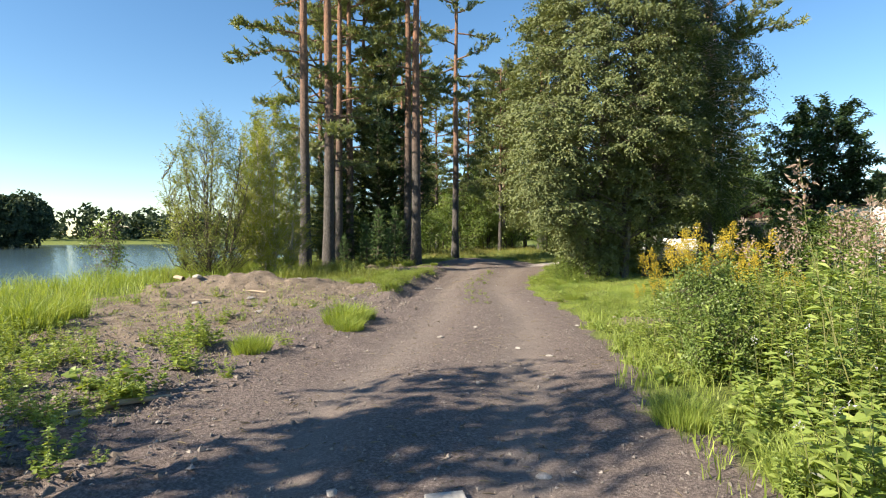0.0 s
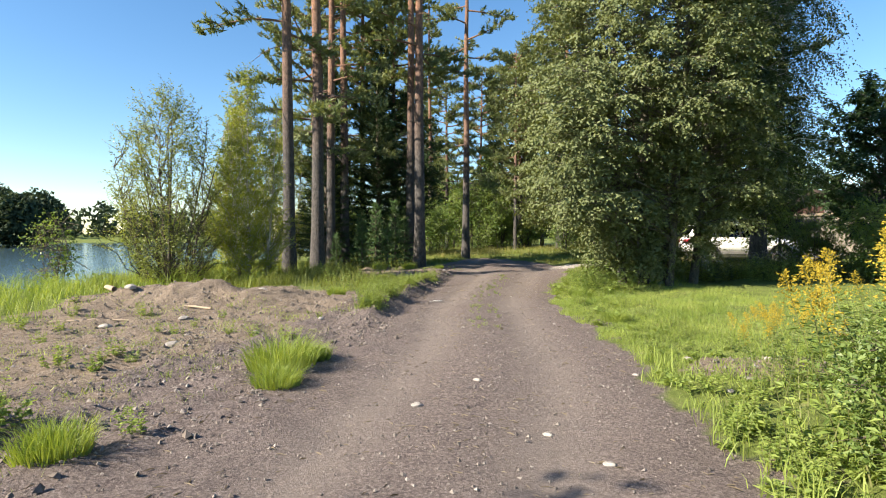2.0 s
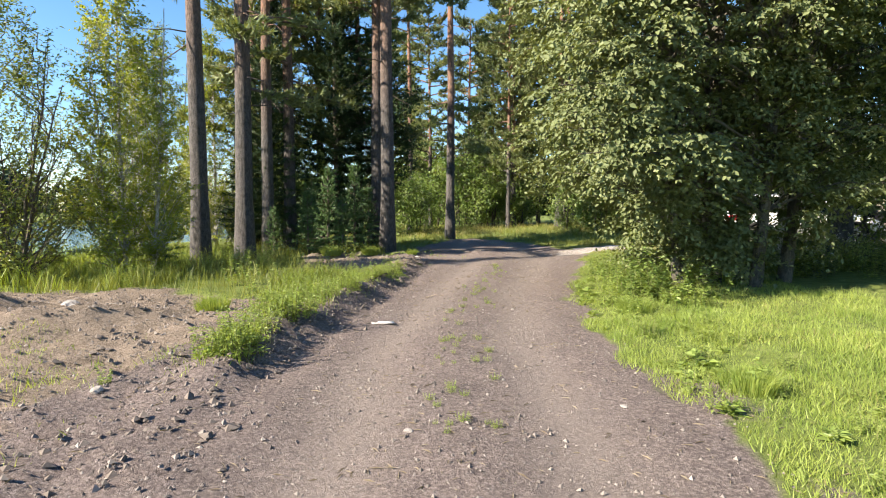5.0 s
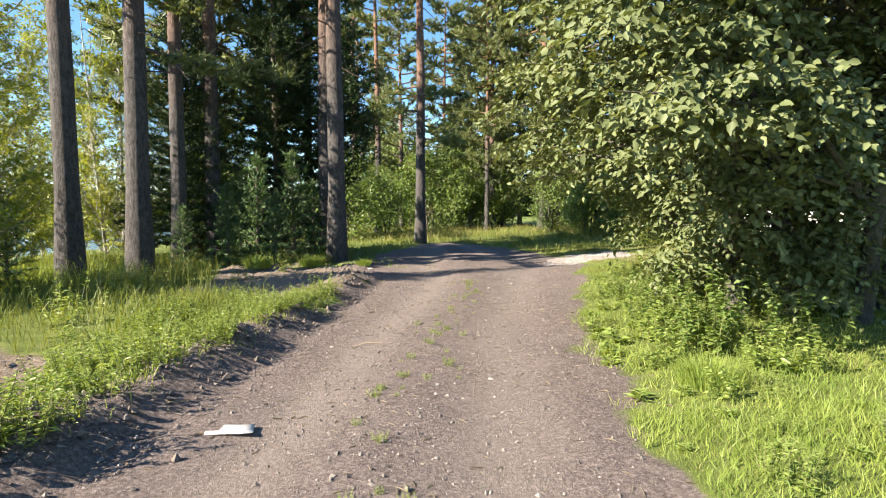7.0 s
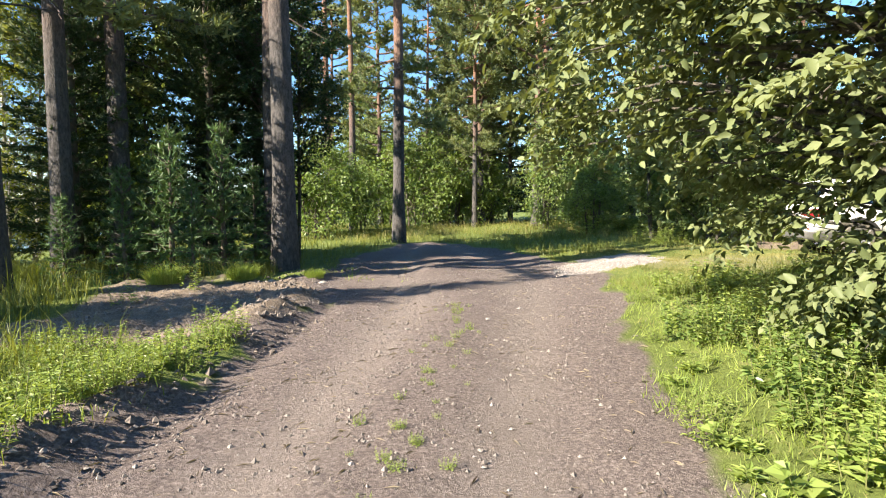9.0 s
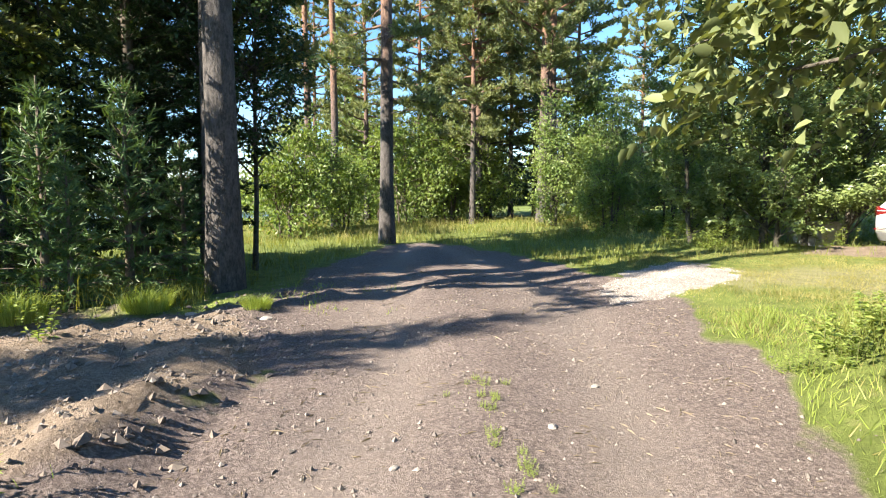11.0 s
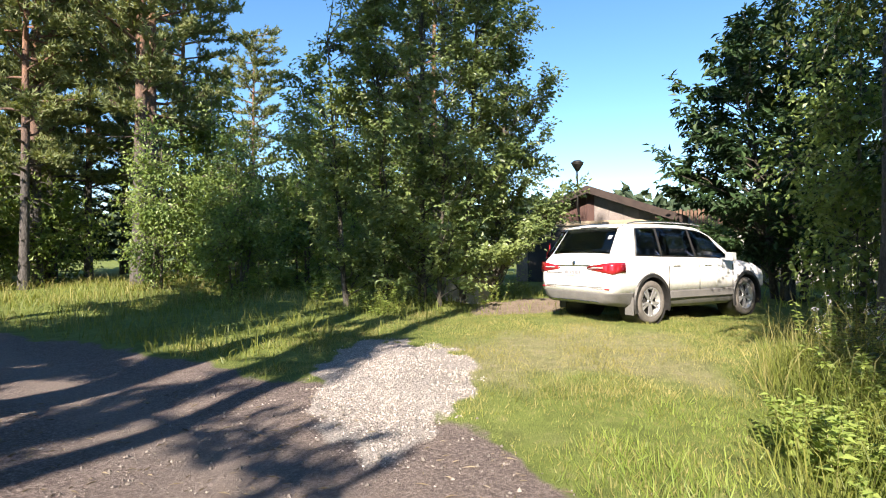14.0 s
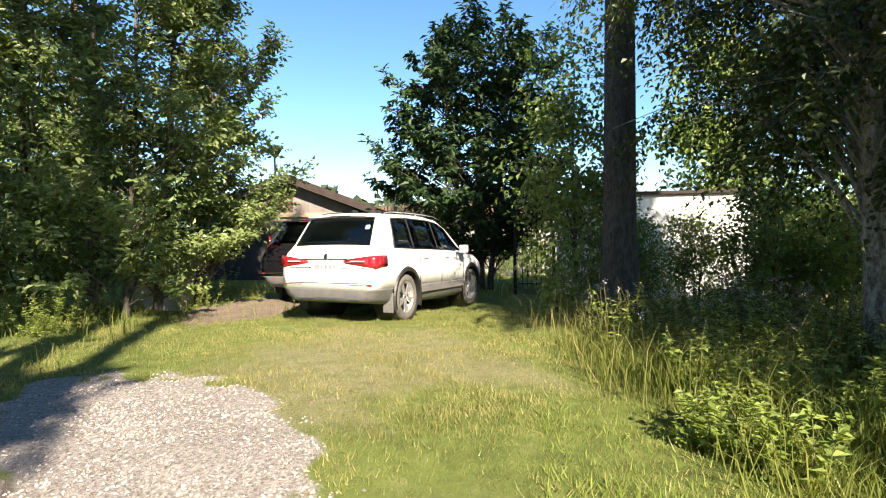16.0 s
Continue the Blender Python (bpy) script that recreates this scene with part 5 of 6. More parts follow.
def shed():
    t = thing("shed", pose(19.0, 32.0, ground_at(18, 31), 0, 0, 18), "low shed with a red-brown boarded gable and dark roof", "shed")
    W, E, A, D = 2.75, 2.15, 3.2, 6.0          # half width, eaves, ridge, depth
    part("wall", boxed((0, -W, -0.2), (0.15, W, E - 0.12)), M_SHED_WALL, t)
    part("wall", boxed((0.15, -W, -0.2), (D, -W + 0.15, E - 0.05)), M_SHED_WALL, t)
    part("wall", boxed((0.15, W - 0.15, -0.2), (D, W, E - 0.05)), M_SHED_WALL, t)
    part("wall", boxed((D - 0.15, -W + 0.15, -0.2), (D, W - 0.15, E - 0.05)), M_SHED_WALL, t)
    part("beam", boxed((-0.08, -W - 0.05, E - 0.12), (0.17, W + 0.05, E + 0.03), 0.01), M_BEAM, t, "weathered grey beam")
    k = 0
    y = -W + 0.12
    while y < W - 0.1:
        w = 0.26 if y > -0.15 else 0.5
        y1 = min(y + w - 0.008, W - 0.1)
        hz = [E + 0.03 + (A - E) * (1 - abs(q) / W) - 0.1 for q in (y, y1)]
        if min(hz) > E + 0.06:
            bm = bmesh.new()
            vs = [bm.verts.new(p) for p in ((0.0, y, E + 0.03), (0.0, y1, E + 0.03), (0.0, y1, hz[1]), (0.0, y, hz[0]))]
            bm.faces.new(vs)
            r = bmesh.ops.extrude_face_region(bm, geom=bm.faces[:])
            bmesh.ops.translate(bm, verts=[g for g in r["geom"] if isinstance(g, bmesh.types.BMVert)], vec=(0.05, 0, 0))
            part("board" if y > -0.15 else "panel", bm, M_BOARD if y > -0.15 else M_WHITE_BOARD, t)
        y += w
        k += 1
    for s in (-1, 1):
        bm = bmesh.new()
        v = [Vector((x, s * q, E - 0.12 + (A - E + 0.12) * (1 - q / (W + 0.4)) + dz)) for x in (-0.45, D + 0.3) for q, dz in ((0, 0), (W + 0.4, 0), (W + 0.4, 0.16), (0, 0.16))]
        vv = [bm.verts.new(p) for p in v]
        for q in ((0, 1, 2, 3), (4, 5, 6, 7), (0, 1, 5, 4), (1, 2, 6, 5), (2, 3, 7, 6), (3, 0, 4, 7)):
            bm.faces.new([vv[i] for i in q])
        part("roof_slope", bm, M_ROOF, t, "dark tarred roof slope")
        bm = bmesh.new()
        v = [Vector((x, s * q, E - 0.2 + (A - E + 0.12) * (1 - q / (W + 0.4)) + dz)) for x in (-0.5, -0.453) for q, dz in ((0, 0), (W + 0.42, 0), (W + 0.42, 0.26), (0, 0.26))]
        vv = [bm.verts.new(p) for p in v]
        for q in ((0, 1, 2, 3), (4, 5, 6, 7), (0, 1, 5, 4), (1, 2, 6, 5), (2, 3, 7, 6), (3, 0, 4, 7)):
            bm.faces.new([vv[i] for i in q])
        part("fascia", bm, M_ROOF, t, "dark brown bargeboard")
    # left bay stands open: a near-black sheet paints its unlit inside
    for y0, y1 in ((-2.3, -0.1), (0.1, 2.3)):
        part("garage_door", boxed((-0.03, y0, 0), (-0.004, y1, 1.9), 0.008), M_SHED_WALL if y0 < 0 else M_DARK_INSIDE, t)


shed()


def yard_lamp():
    t = thing("yard_lamp", pose(18.42, 32.15, ground_at(18, 31) + 2.55), "dark funnel-shaped outdoor lamp on a post at the gable", "lamp")
    v, f = tubes([(np.array([[0.1, 0, -0.2], [0, 0, 0.1], [0, 0, 0.9], [0, 0.02, 1.35]]), np.array([0.035, 0.035, 0.03, 0.03]))], 8)
    part("post", mesh_np("post", v, f, M_IRON, shade=True), None, t)
    part("shade", lathe([(0.03, 1.33), (0.07, 1.36), (0.19, 1.56), (0.2, 1.6), (0.17, 1.61)], "Z", 20), M_IRON, t)
    part("cap", lathe([(0.21, 1.6), (0.22, 1.63), (0.12, 1.7), (0.0, 1.71)], "Z", 20), M_IRON, t)


yard_lamp()


def well():
    t = thing("well_block", pose(11.2, 30.55, ground_at(11.2, 30.55), 0, 0, 20), "weathered concrete well box with a slab lid in the grass", "well")
    part("box", boxed((-0.5, -0.42, -0.1), (0.5, 0.42, 0.46), 0.02), M_CONCRETE, t)
    part("lid", boxed((-0.55, -0.47, 0.462), (0.55, 0.47, 0.53), 0.015), M_CONCRETE, t)


well()


# ---- white hut, gate and fences ----
M_WHITEWASH = plain("whitewashed_wall", (0.66, 0.65, 0.63), (0.8, 0.8, 0.79), 1.3, 0.8, rel=0.15)
M_TEAL = plain("teal_trim", (0.05, 0.2, 0.22), (0.1, 0.32, 0.34), 3, 0.6)
M_SLAT = plain("red_slat", (0.1, 0.055, 0.04), (0.2, 0.12, 0.08), 5, 0.8, stretch=(3, 3, 0.4))


def hut():
    t = thing("white_hut", pose(16.4, 18.9, ground_at(17, 21)), "long white flat-roofed hut behind the trees", "hut")
    part("wall", boxed((0, 0, -0.2), (0.12, 4.4, 2.5)), M_WHITEWASH, t)
    part("wall", boxed((0.12, 0, -0.2), (4.2, 0.12, 2.5)), M_WHITEWASH, t)
    part("wall", boxed((0.12, 4.28, -0.2), (4.2, 4.4, 2.5)), M_WHITEWASH, t)
    part("wall", boxed((4.08, 0.12, -0.2), (4.2, 4.28, 2.5)), M_WHITEWASH, t)
    part("roof", boxed((-0.1, -0.1, 2.503), (4.3, 4.5, 2.58), 0.01), M_ROOF, t)
    part("fascia", boxed((-0.13, 3.5, 2.3), (-0.1, 4.5, 2.6), 0.005), M_TEAL, t, "teal painted board")
    w = part("window", boxed((-0.02, 3.9, 1.75), (-0.003, 4.2, 2.2), 0.004), M_TINT, t)
    part("downpipe", boxed((-0.12, -0.02, -0.1), (-0.02, 0.08, 2.5), 0.02), M_CONCRETE, t)


hut()


def gate():
    t = thing("metal_gate", pose(16.3, 23.42, ground_at(16, 24), 0, 0, 8), "dark iron garden gate with thin upright bars", "gate")
    part("post", boxed((-0.05, -0.02, -0.2), (0.05, 0.08, 2.2), 0.01), M_WHITEWASH, t, "white painted post")
    part("post", boxed((-0.04, 1.08, -0.2), (0.04, 1.16, 2.1), 0.01), M_IRON, t)
    for z in (0.25, 1.2, 2.0):
        part("rail", boxed((-0.015, 0.1, z), (0.015, 1.06, z + 0.03)), M_IRON, t)
    for k in range(9):
        y = 0.12 + k * 0.115
        part("bar", boxed((-0.008, y, 0.2), (0.008, y + 0.016, 2.03)), M_IRON, t)


gate()


def slat_fence():
    t = thing("slat_fence", pose(26.0, 19.5, ground_at(26, 25)), "reddish wooden slat fence on a pale concrete base", "fence")
    part("base", boxed((-0.1, 0, -0.2), (0.1, 14, 1.95), 0.01), M_CONCRETE, t)
    me = None
    for k in range(88):
        if me is None:
            o = part("slat", boxed((-0.012, 0, 1.952), (0.012, 0.11, 3.05), 0.004), M_SLAT, t)
            me = o.data
        else:
            o = part("slat", me, None, t)
        o.location = (0, k * 0.158, 0.04 * math.sin(k * 2.3))


slat_fence()


def wood_pile():
    t = thing("log_pile", pose(15.4, 16.9, ground_at(15.4, 17.5)), "stack of split firewood with pale cut ends", "firewood")
    cut = plain("cut_wood", (0.16, 0.11, 0.065), (0.4, 0.29, 0.18), 9, 0.85, rel=0.2)
    me = None
    for row in range(8):
        for k in range(13):
            if me is None:
                o = part("log", lathe([(0.0, -0.3), (0.07, -0.3), (0.074, -0.29), (0.074, 0.29), (0.07, 0.3), (0.0, 0.3)], n=6), cut, t)
                me = o.data
            else:
                o = part("log", me, None, t)
            o.matrix_local = pose(rng.uniform(-0.12, 0.12), 0.1 + k * 0.152 + (row % 2) * 0.076, 0.07 + row * 0.131, 0, rng.uniform(0, 360), 90)


wood_pile()


# ---- loose things on the ground ----
def stone(name, s, mat, label, category, group=""):
    bm = bmesh.new()
    bmesh.ops.create_icosphere(bm, subdivisions=2, radius=1)
    for v in bm.verts:
        d = 1 + 0.28 * noise.noise(v.co * 1.3 + Vector((s * 40, 0, 0))) + 0.12 * noise.noise(v.co * 3.1)
        v.co = Vector((v.co.x * s, v.co.y * s * 0.75, v.co.z * s * 0.42)) * d
    o = part(name, bm, mat, None)
    return tagged(o, label, category, group)


for x, y, s in ((-0.03, 7.85, 0.075), (1.0, 7.3, 0.06), (0.51, 8.63, 0.06), (0.62, 3.35, 0.07), (-0.62, 3.05, 0.06), (0.35, 5.4, 0.045), (1.3, 6.7, 0.06), (2.2, 9.0, 0.05), (1.13, 15.84, 0.03), (1.56, 16.07, 0.035), (-3.4, 10.2, 0.16), (-5.2, 11.6, 0.14), (-6.3, 14.1, 0.2),
                (-4.3, 12.3, 0.13), (-2.6, 11.0, 0.1), (-2.0, 12.4, 0.09), (-3.9, 14.9, 0.2), (3.3, 8.9, 0.1), (3.6, 9.3, 0.07), (3.0, 9.6, 0.08), (3.9, 9.6, 0.09), (2.9, 8.4, 0.06), (2.1, 21.0, 0.05), (1.2, 20.6, 0.04), (-0.2, 23.9, 0.1), (-1.1, 24.2, 0.09), (2.6, 21.7, 0.05), (0.4, 11.7, 0.045), (1.9, 12.2, 0.04)):
    s *= 0.7
    o = stone("stone", s, M_STONE, "pale grey stone lying on the dirt", "stone", "stones on the track")
    o.matrix_world = pose(x, y, ground_at(x, y) + s * 0.12, 0, 0, x * 190 + y * 70)

slab = tagged(part("concrete_chip", boxed((-0.11, -0.07, 0), (0.11, 0.07, 0.03), 0.008), M_CONCRETE, None), "flat chip of pale concrete on the track", "rubble")
slab.matrix_world = pose(0.02, 2.95, ground_at(0.02, 2.95) - 0.005, 2, 0, 12)
M_PAPER = plain("paper", (0.55, 0.53, 0.5), (0.75, 0.73, 0.7), 9, 0.8)
scrap = tagged(part("paper_scrap", sheet([[Vector((0.16 * u - 0.16 + 0.03 * v, 0.11 * v - 0.05 * u, 0.01 + 0.012 * math.sin(3 * u + 2 * v) + 0.01 * (v == 0))) for v in range(3)] for u in range(4)], 0.001), M_PAPER, None), "crumpled piece of pale paper on the track", "litter")
scrap.matrix_world = pose(-0.2, 15.0, ground_at(-0.2, 15.0), 0, 0, 25) @ Matrix.Diagonal((0.55, 0.7, 0.35, 1))
M_WOOD = plain("grey_driftwood", (0.2, 0.15, 0.1), (0.42, 0.34, 0.25), 9, 0.9, stretch=(0.3, 3, 3))
for x, y, z, turn, ln, r in ((-6.7, 14.2, 0.25, 140, 0.5, 0.06), (-6.4, 12.0, 0.03, 5, 1.3, 0.02), (-4.2, 13.1, 0.05, 160, 0.7, 0.025), (-3.0, 4.3, 0.03, 40, 0.8, 0.03), (0.3, 17.2, 0.01, 20, 0.3, 0.008)):
    v, f = tubes([(np.array([[0, 0, 0], [ln * 0.5, 0.03, 0.03], [ln, 0, 0.02]]), np.array([r, r * 0.9, r * 0.6]))], 7)
    o = tagged(part("stick", mesh_np("stick", v, f, M_WOOD, shade=True), None, None), "weathered piece of branch lying on bare soil", "stick", "sticks on the soil")
    o.matrix_world = pose(x, y, ground_at(x, y) + z * 0.3 + r * 0.5, 0, 0, turn)

# ---- grass: too many blades to count ----
def scatter(n, x0, x1, y0, y1, keep=None):
    x, y = rng.uniform(x0, x1, n), rng.uniform(y0, y1, n)
    if keep is not None:
        k = rng.uniform(0, 1, n) < keep(x, y)
        x, y = x[k], y[k]
    return x, y


def off_track(x, y):
    return (1 - smooth(in_road(x, y), 0.1, 0.5)) * (1 - smooth(in_gravel(x, y), 0.1, 0.5))


def clumpy(x, y, s=1.2, k=41, lo=-0.5, hi=0.5):
    return smooth(wave(x, y, s, k) + 0.5 * wave(x, y, s * 3.3, k + 1), lo, hi)


def grass(n, box, h, w, mat, label, keep=None, lean=0.5):
    """A stand of blades; short turf takes the simplest blades."""
    x, y = scatter(n, *box, keep)
    m = len(x)
    base = np.stack([x, y, height(x, y) - 0.02], 1)
    ln = rng.normal(0, lean, (m, 3)) * [1, 1, 0]
    hh = rng.uniform(0.45, 1.1, m) * h * (0.75 + 0.35 * wave(x, y, 1.7, 50))
    hh, ww = np.maximum(hh, 0.03), w * rng.uniform(0.6, 1.2, m)
    if h < 0.2:
        v, f = spike_arrays(base, ln + [0, 0, 1.0], rng.normal(0, 1, (m, 3)), hh, ww * 1.2)
    else:
        v, f = blade_arrays(base, ln, hh, ww)
    return tagged(part("grass", mesh_np("grass", v, f, mat), None, None), label, "grass", kind="stuff")


grass(30000, (-14, -5.2, 3, 24), 0.75, 0.014, M_GRASS, "tall bright green grass on the lake bank", lambda x, y: np.maximum(1 - in_sand(x, y), smooth(-5.4 - 0.35 * (y - 5) - x, 0, 0.8) * (y < 9)) * (0.4 + 0.6 * clumpy(x, y)) * smooth(shore(y) - x, 1.2, -0.5))
grass(24000, (-9.5, -1.3, 16.6, 27), 0.62, 0.011, M_GRASS_DARK, "ragged grass under the pines and willows", lambda x, y: (1 - smooth(in_sand(x, y), 0.3, 0.8)) * off_track(x, y) * (0.25 + 0.75 * clumpy(x, y, 0.9, 43)))
grass(30000, (-3.6, 0.4, 11.5, 22.6), 0.2, 0.009, M_GRASS, "fresh green grass and weeds beside the track", lambda x, y: off_track(x, y) * smooth(edge_left(y) - x, -0.1, 0.15) * smooth(edge_left(y) - x - verge_width(y), 0.15, -0.2) * (0.15 + 0.85 * clumpy(x, y, 1.4, 44)) * smooth(y, 11.5, 13.5) * smooth(y, 20.6, 19.4))
grass(120000, (2.2, 14, 8.5, 17), 0.13, 0.007, M_GRASS, "short bright green lawn grass", lambda x, y: off_track(x, y) * (1 - 0.85 * in_sand(x, y)) * (0.35 + 0.65 * clumpy(x, y, 0.8, 45)) * np.clip(1.25 - (x - 2.2) / 11, 0.3, 1))
grass(34000, (2.2, 5.2, 8.6, 15.2), 0.15, 0.008, M_GRASS, "thick green grass along the verge", lambda x, y: off_track(x, y) * (1 - 0.8 * in_sand(x, y)) * (0.35 + 0.65 * clumpy(x, y, 1.3, 66)))
grass(15000, (2.4, 6.2, 9.5, 23), 0.14, 0.007, M_GRASS_DRY, "dry yellow blades among the verge grass", lambda x, y: off_track(x, y) * clumpy(x, y, 1.2, 69, -0.1, 0.7))
grass(16000, (1.3, 7.5, 0.8, 9.8), 0.34, 0.01, M_GRASS, "grass between the weeds of the bed", lambda x, y: off_track(x, y) * (0.3 + 0.7 * clumpy(x, y, 1.5, 67)))
grass(32000, (2.6, 6.5, 13.5, 23.8), 0.18, 0.008, M_GRASS, "green grass at the track's edge", lambda x, y: off_track(x, y) * (0.3 + 0.7 * clumpy(x, y, 1.1, 46)))
grass(46000, (-7, 15, 26.5, 46), 0.36, 0.016, M_GRASS_DARK, "long meadow grass at the end of the track", lambda x, y: off_track(x, y) * (1 - smooth(np.hypot((x - 8.5) / 4.5, (y - 26) / 3), 1.05, 0.85)) * (0.3 + 0.7 * clumpy(x, y, 0.7, 47)) * (1 - 0.8 * in_sand(x, y)))
grass(11000, (-6, 10, 34, 45), 0.62, 0.012, M_GRASS_DRY, "straw-coloured seed grass in the clearing", lambda x, y: off_track(x, y) * clumpy(x, y, 0.6, 48))
grass(80000, (4.4, 12, 22.3, 30), 0.1, 0.009, M_GRASS_DRY, "short dry yellow-green yard grass", lambda x, y: off_track(x, y) * (1 - in_sand(x, y)) * (0.35 + 0.65 * clumpy(x, y, 1.5, 49)))
grass(48000, (4.2, 14, 22.0, 31), 0.11, 0.008, M_GRASS_DARK, "short green yard grass", lambda x, y: off_track(x, y) * (1 - in_sand(x, y)) * (1 - 0.75 * in_lawn_bare(x, y)) * (0.2 + 0.8 * clumpy(x, y, 0.9, 52)))
grass(30000, (4.9, 11.5, 19.5, 24.4), 0.62, 0.008, M_GRASS_DARK, "tall uncut grass at the corner of the yard", lambda x, y: smooth(22.9 + 0.27 * (x - 5.3) - y, -0.1, 0.5) * smooth(x, 9.8, 8.2) * smooth(x - 1.15 * (y - 18.6), -0.35, 0.5) * (0.25 + 0.75 * clumpy(x, y, 1.3, 53)))
grass(2600, (5.2, 11, 19.8, 24.2), 1.0, 0.008, M_GRASS_DRY, "tall straw-coloured seed grass at the corner of the yard", lambda x, y: smooth(23.2 + 0.27 * (x - 5.3) - y, 0, 0.6) * smooth(x, 6, 8) * clumpy(x, y, 1.6, 54))
grass(34000, (-7.5, -1.6, 1.5, 14), 0.12, 0.008, M_GRASS, "sparse weeds sprouting on bare soil", lambda x, y: off_track(x, y) * smooth(edge_left(y) - x, 0.1, 0.9) * clumpy(x, y, 1.9, 55, -0.45, 0.75))
grass(11000, (-0.8, 3.2, 4, 26), 0.05, 0.007, M_GRASS, "tiny grass along the crown of the track", lambda x, y: np.exp(-(((x - edge_left(y)) / (edge_right(y) - edge_left(y)) - 0.5) / 0.09) ** 2) * clumpy(x, y, 1.9, 56, -0.2, 0.6) * smooth(y, 8, 16))
grass(4000, (11, 40, 8, 30), 0.5, 0.03, M_GRASS, "rough grass behind the yard", lambda x, y: smooth(x, 13.5, 15))
grass(6000, (-2.0, 4.5, 24.2, 26.4), 0.16, 0.01, M_GRASS, "grass tips on the scraped bank", lambda x, y: (x < 1.2) * clumpy(x, y, 2.2, 57, 0.2, 0.8))


def litter():
    """Gravel, clods and chips lying on the track and the bare soil."""
    x, y = scatter(95000, -7, 5, 1.2, 28, lambda x, y: np.maximum(in_dirt(x, y) * (0.35 + 0.65 * clumpy(x, y, 1.1, 58)), 0.75 * in_sand(x, y)))
    n = len(x)
    s = np.abs(rng.normal(0, 1, n)) ** 1.8 * 0.0035 + 0.004
    s = np.minimum(s, 0.017) * np.where(in_sand(x, y) > 0.5, 1.5, 1)
    c = np.stack([x, y, height(x, y) + s * 0.25], 1)
    o = np.array([[1, 0, 0], [0, 1, 0], [-1, 0, 0], [0, -1, 0], [0, 0, 0.8], [0, 0, -0.7]], float)
    jit = o[None] * rng.uniform(0.6, 1.4, (n, 6, 1)) + rng.normal(0, 0.15, (n, 6, 3))
    v = (c[:, None] + jit * s[:, None, None]).reshape(-1, 3)
    k = np.arange(n)[:, None] * 6
    f = np.concatenate([k + [list(q)] for q in ((0, 1, 4), (1, 2, 4), (2, 3, 4), (3, 0, 4))], 1).reshape(-1, 3)
    return v, f


def clods():
    """Dark crumbs of soil along the scraped edge and on the bare earth."""
    x, y = scatter(60000, -8, 1.5, 2, 26, lambda x, y: np.maximum(np.maximum(0.3 * in_sand(x, y) * clumpy(x, y, 1.6, 63), 0.35 * smooth(edge_left(y) - x, -0.3, 0.5) * smooth(edge_left(y) - x, 3.2, 2.0) * smooth(y, 8.5, 6.5) * clumpy(x, y, 1.3, 64, -0.7, 0.4)), 0.7 * np.exp(-((x - edge_left(y) + 0.1) / 0.3) ** 2) * smooth(y, 9, 12)))
    n = len(x)
    s = rng.uniform(0.01, 0.05, n) * rng.uniform(0.35, 1, n) ** 1.5
    c = np.stack([x, y, height(x, y) + s * 0.2], 1)
    o = np.array([[1, 0, 0], [0, 1, 0], [-1, 0, 0], [0, -1, 0], [0, 0, 0.8]], float)
    v = (c[:, None] + (o[None] * rng.uniform(0.6, 1.4, (n, 5, 1)) + rng.normal(0, 0.18, (n, 5, 3))) * s[:, None, None]).reshape(-1, 3)
    k = np.arange(n)[:, None] * 5
    return v, np.concatenate([k + [list(q)] for q in ((0, 1, 4), (1, 2, 4), (2, 3, 4), (3, 0, 4))], 1).reshape(-1, 3)


M_CLOD = plain("soil_clod", (0.07, 0.058, 0.05), (0.2, 0.165, 0.14), 20, 0.95)
v, f = clods()
tagged(part("soil_clods", mesh_np("soil_clods", v, f, M_CLOD), None, None), "dark crumbly clods of soil along the track's edge", "soil", kind="stuff")


def straw():
    """Dry straws, twigs and needles lying flat on the track."""
    x, y = scatter(15000, -3.5, 5, 1.5, 28, lambda x, y: in_dirt(x, y) * (0.2 + 0.8 * clumpy(x, y, 1.7, 61)))
    n = len(x)
    a = rng.uniform(0, 6.28, n)
    al = np.stack([np.cos(a), np.sin(a), rng.normal(0, 0.06, n)], 1)
    L = rng.uniform(0.02, 0.11, n)
    return leaf_arrays(np.stack([x, y, height(x, y) + 0.006], 1), al, np.tile([[0, 0, 1.0]], (n, 1)), L, rng.uniform(0.003, 0.007, n) + L * 0.03, 0.3)


M_STRAW = leafy("straw_litter", (0.09, 0.07, 0.05), (0.19, 0.155, 0.11), (0.33, 0.28, 0.2), 0.1, 0.8, 0.1)
v, f = straw()
tagged(part("straw_litter", mesh_np("straw_litter", v, f, M_STRAW), None, None), "dry straw and twigs scattered on the dirt track", "litter", kind="stuff")


def pebble_material(name="pebbles", lift=1.0):
    m, t, p = nodes_of(name)
    g = t.nodes.new("ShaderNodeNewGeometry")
    t.links.new(ramp(t, g.outputs["Random Per Island"], [(q, tuple(c * lift for c in rgb)) for q, rgb in ((0.0, (0.07, 0.06, 0.055)), (0.5, (0.16, 0.14, 0.125)), (0.9, (0.24, 0.21, 0.185)), (1.0, (0.29, 0.26, 0.235)))]), p.inputs["Base Color"])
    p.inputs["Roughness"].default_value = 0.9
    return m


v, f = litter()
tagged(part("gravel", mesh_np("gravel", v, f, pebble_material()), None, None), "loose gravel, clods and wood chips on the dirt track", "gravel", kind="stuff")


